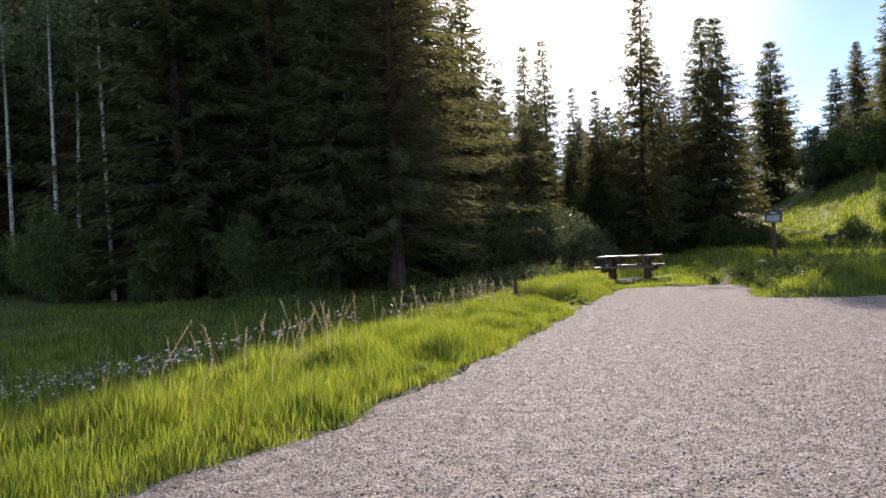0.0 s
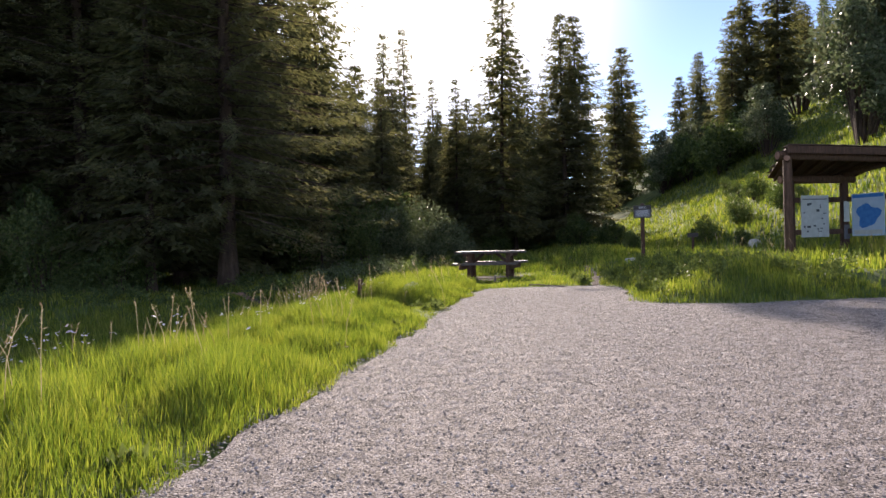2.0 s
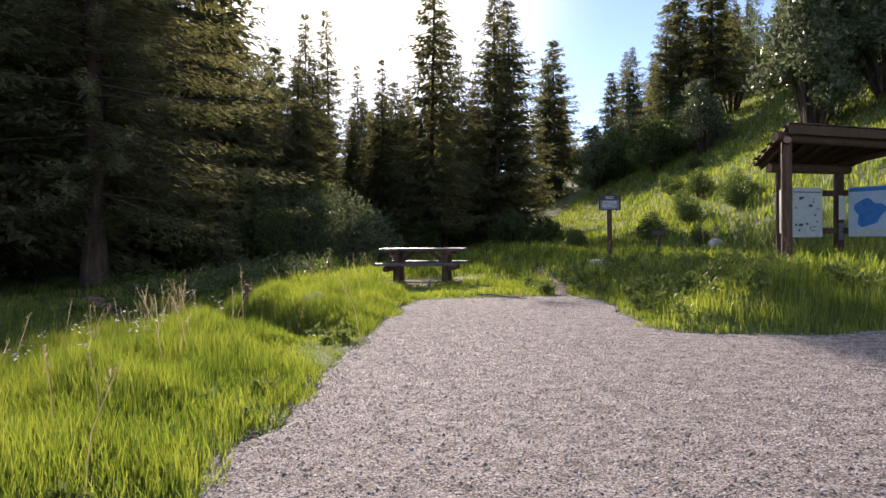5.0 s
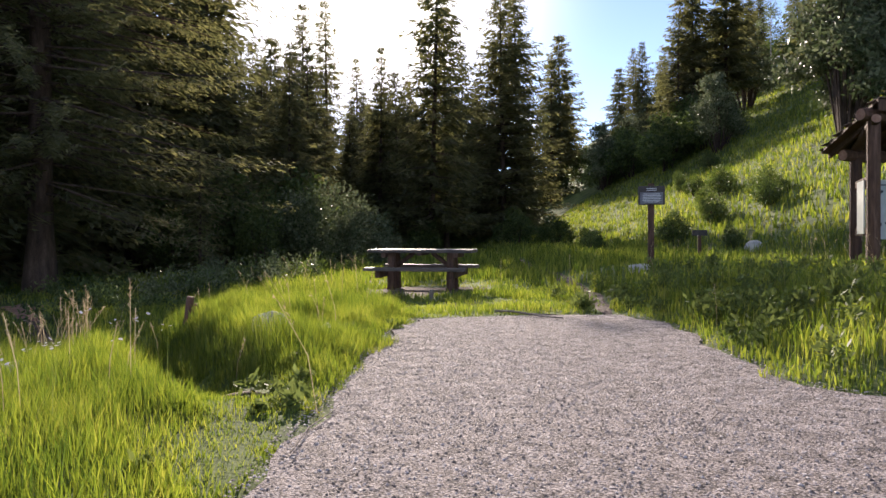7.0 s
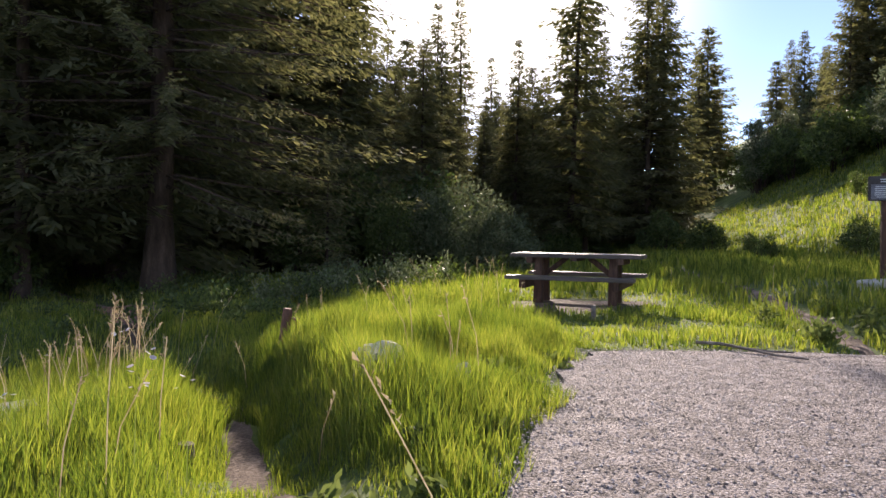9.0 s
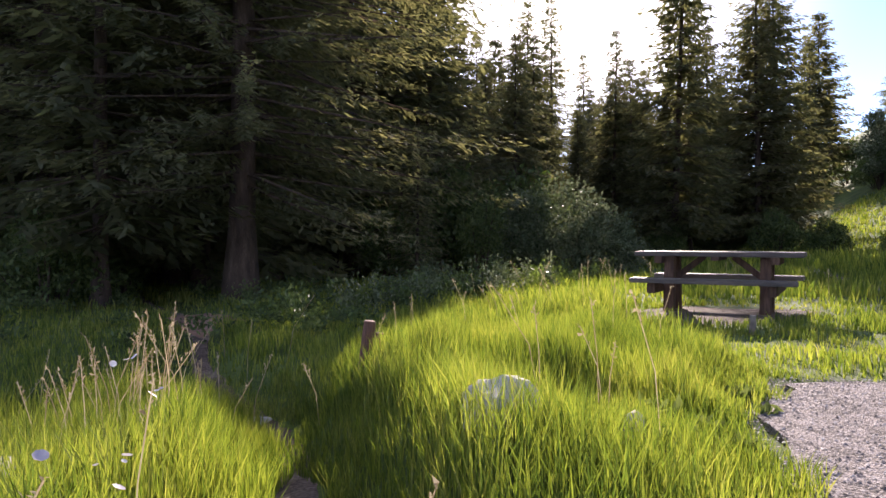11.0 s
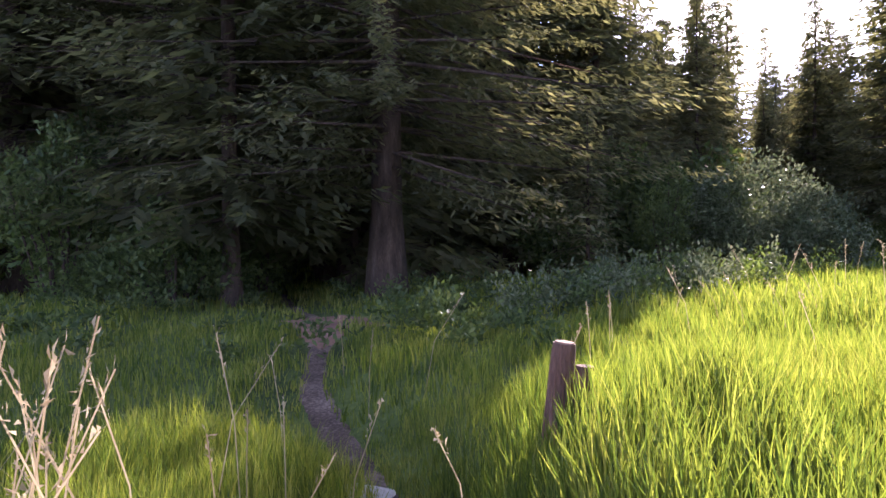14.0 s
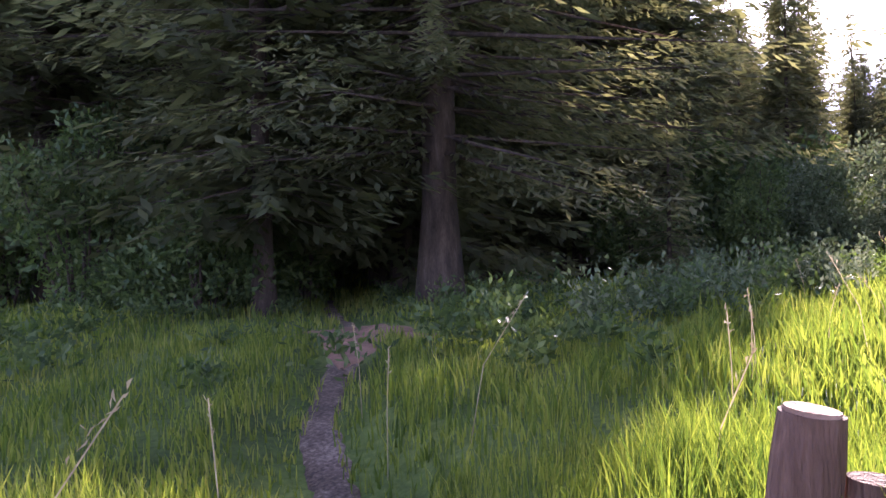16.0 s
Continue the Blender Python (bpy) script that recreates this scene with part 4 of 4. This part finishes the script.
for name, xr, yr, dens, lo, hi, wd, seed in [
        ("meadow_grass_near", (-4, 8), (-5, 22), 2800, 0.0, 3.2, 0.0062, 41),
        ("meadow_grass_mid", (-8, 14), (-6, 27), 580, 3.2, 7.5, 0.013, 42),
        ("meadow_grass_far", (-16, 24), (-6, 42), 115, 7.5, 20, 0.028, 43),
        ("hillside_grass", (-30, 75), (10, 80), 30, 20, 90, 0.06, 44)]:
    x, y, r = sow(xr, yr, dens, lo, hi, seed)
    h = tallness(x, y) * r.uniform(0.55, 1.25, len(x)) * (1.0 if hi < 50 else 1.3)
    if hi > 50:
        k = (x > 5 + 0.1 * y) | (r.rand(len(x)) < 0.15)
        x, y, h = x[k], y[k], h[k]
    blades(name, x, y, h, wd * r.uniform(0.6, 1.3, len(x)), M_GRASS, "sunlit yellow-green meadow grass", seed + 10)

# tall seeding stalks
r = np.random.RandomState(61)


def stalks(cx, cy, n, spread, hmin, hmax):
    out = []
    for _ in range(n):
        x, y = cx + r.normal(0, spread), cy + r.normal(0, spread)
        out.append((x, y, r.uniform(hmin, hmax)))
    return out


S = []
for cx, cy, n, sp in [(0.75, 13.9, 28, 0.17), (0.3, 13.7, 10, 0.35), (0.6, 15.3, 12, 0.5), (-0.6, 2.9, 16, 0.2), (0.3, 6.0, 12, 0.45), (-1.3, 1.6, 10, 0.7), (1.6, 10.8, 12, 0.8), (-1.5, 6.0, 16, 1.4),
                      (3.7, 13.6, 10, 0.5), (0.6, 10.5, 14, 0.8), (3.2, 18.5, 16, 1.2), (0.0, 17.0, 8, 0.9), (10.5, 15.5, 40, 2.0), (-4.0, 8.0, 40, 2.5), (5.0, 22.5, 20, 1.2)]:
    S += stalks(cx, cy, n, sp, 0.45, 0.85)
V, T = [], []
for x, y, h in S:
    if bare(np.array([x]), np.array([y]))[0]:
        continue
    z = gz(x, y)
    a, ln = r.uniform(0, 6.28), h * r.uniform(0.05, 0.4)
    c, s = math.cos(a) * ln, math.sin(a) * ln
    w = 0.0021
    b = len(V)
    for f in (0, 0.5, 1.0):
        V += [(x + c * f * f - w, y + s * f * f, z + h * f * (1 - 0.12 * f)), (x + c * f * f + w, y + s * f * f + w, z + h * f * (1 - 0.12 * f))]
    T += [(b, b + 1, b + 3), (b, b + 3, b + 2), (b + 2, b + 3, b + 5), (b + 2, b + 5, b + 4)]
    for k in range(14):
        f = 0.76 + 0.27 * k / 14
        q = np.array((x + c * f * f, y + s * f * f, z + h * f * (1 - 0.12 * f)))
        d = r.normal(size=3) * 0.012
        e = q + d + np.array((c, s, h * 0.5)) * 0.05
        b = len(V)
        V += [tuple(q), tuple((q + e) / 2 + r.normal(size=3) * 0.006), tuple(e)]
        T.append((b, b + 1, b + 2))
tagged(new("seeding_grass", tri_mesh("seeding_grass", V, T, M_SEED)), "tall dry tan grass stalks with feathery seed heads", "grass", kind="stuff")

# wild flowers on the bank
V, T, SV, ST = [], [], [], []
for cx, cy, n, sp in [(-3.6, 4.2, 90, 0.9), (-1.6, 5.6, 45, 0.7), (-4.6, 5.0, 60, 0.8), (0.9, 11.4, 22, 0.6), (-2.4, 3.6, 40, 0.5), (0.2, 8.5, 10, 0.7)]:
    for _ in range(n):
        x, y = cx + r.normal(0, sp), cy + r.normal(0, sp)
        if bare(np.array([x]), np.array([y]))[0]:
            continue
        z0 = gz(x, y)
        h = r.uniform(0.28, 0.5)
        SV += [(x - .003, y, z0), (x + .003, y, z0), (x + .01, y, z0 + h)]
        ST.append((len(SV) - 3, len(SV) - 2, len(SV) - 1))
        for _k in range(3):
            ox, oy, oz = r.normal(0, 0.03), r.normal(0, 0.03), r.normal(0, 0.015)
            b = len(V)
            R = r.uniform(0.009, 0.018)
            tilt = r.normal(0, 0.4, 2)
            V.append((x + ox, y + oy, z0 + h + oz))
            for k in range(7):
                a = 0.8976 * k
                V.append((x + ox + R * math.cos(a), y + oy + R * math.sin(a), z0 + h + oz + 0.004 + R * (tilt[0] * math.cos(a) + tilt[1] * math.sin(a))))
            T += [(b, b + 1 + k, b + 1 + (k + 1) % 7) for k in range(7)]
tagged(new("wild_asters", tri_mesh("wild_asters", V, T, M_PETAL)), "pale lilac and white wild asters in the grass", "flowers", kind="stuff")
tagged(new("aster_stems", tri_mesh("aster_stems", SV, ST, M_FLOWERSTEM)), "thin green stems of the wild asters", "flowers", kind="stuff")

# leafy weeds on the bank and in the shade
def weeds(name, spots, seed, mat, label):
    r2 = np.random.RandomState(seed)
    VV, TT, n = [], [], 0
    for cx, cy, s, hh, cnt in spots:
        z = gz(cx, cy)
        v, t = leaf_cloud([(0, 0, hh * 0.5, s, s, hh * 0.55)], cnt, 0.035 + 0.02 * s, int(r2.randint(1e6)), 0.15, 0.8)
        VV.append(v + np.array((cx, cy, z)))
        TT.append(t + n)
        n += len(v)
    tagged(new(name, tri_mesh(name, np.concatenate(VV), np.concatenate(TT), mat)), label, "weeds", kind="stuff")


sp = []
for k in range(26):
    f = r.rand()
    x, y = 0.25 + 4.2 * f - abs(r.normal(0, 0.5)) - 0.12, 0.1 + 14.3 * f
    sp.append((x, y, r.uniform(0.07, 0.15), r.uniform(0.06, 0.15), 45))
for k in range(110):
    x, y = r.uniform(6.7, 11), r.uniform(9.8, 17.5)
    if not bare(np.array([x]), np.array([y]))[0]:
        sp.append((x, y, r.uniform(0.12, 0.32), r.uniform(0.15, 0.45), 90))
weeds("bank_weeds", sp, 71, M_FLOWERSTEM, "low leafy green weeds along the gravel edge")
sp = []
for k in range(80):
    f = r.rand()
    x, y = 2.0 + 5.0 * f + r.normal(0, 0.9) - 1.2, 20.0 + 13.0 * f + r.normal(0, 1.2)
    sp.append((x - 1.0, y, r.uniform(0.2, 0.5), r.uniform(0.3, 0.8), 130))
for k in range(120):
    x, y = r.uniform(-9, 1.5), r.uniform(18.5, 30)
    if seg_dist(np.array([x]), np.array([y]), TRAIL)[0] > 0.7:
        sp.append((x, y, r.uniform(0.2, 0.5), r.uniform(0.2, 0.55), 110))
silver = []
for k in range(46):
    f = r.rand()
    silver.append((0.4 + 3.0 * f + r.normal(0, 0.35), 22.8 + 3.6 * f + r.normal(0, 0.8), r.uniform(0.15, 0.35), r.uniform(0.45, 0.95), 150))
weeds("silvery_weeds", silver, 73, M_WILLOW, "tall silvery leaved weeds at the edge of the shade")
weeds("shade_weeds", sp, 72, M_LEAF, "grey-green leafy weeds in the tree shade")

# ---- loose gravel chips ----
r = np.random.RandomState(81)
n = 260000
x, y = r.uniform(-2, 9, n), r.uniform(-4.5, 15, n)
d = seg_dist(x, y, WALK)
k = (gravel_sd(x, y) < 0.12) & (r.rand(n) < np.clip(1.25 - d / 6.0, 0.12, 1))
x, y = x[k], y[k]
n = len(x)
s = 0.0045 + 0.009 * r.rand(n) ** 2
base = np.array([(1, 0, 0), (-0.5, 0.87, 0), (-0.5, -0.87, 0), (0.1, 0.1, 0.6)])
V = base[None] * s[:, None, None] * r.uniform(0.6, 1.4, (n, 4, 3))
a = r.uniform(0, 6.28, n)
c, q = np.cos(a)[:, None], np.sin(a)[:, None]
V = np.stack([V[:, :, 0] * c - V[:, :, 1] * q + x[:, None], V[:, :, 0] * q + V[:, :, 1] * c + y[:, None], V[:, :, 2] + 0.005], 2)
i = 4 * np.arange(n)[:, None]
T = np.concatenate([i + [0, 1, 3], i + [1, 2, 3], i + [2, 0, 3]])
tagged(new("gravel_chips", tri_mesh("gravel_chips", V.reshape(-1, 3), T, M_CHIP)), "loose pinkish grey gravel chips", "gravel", kind="stuff")
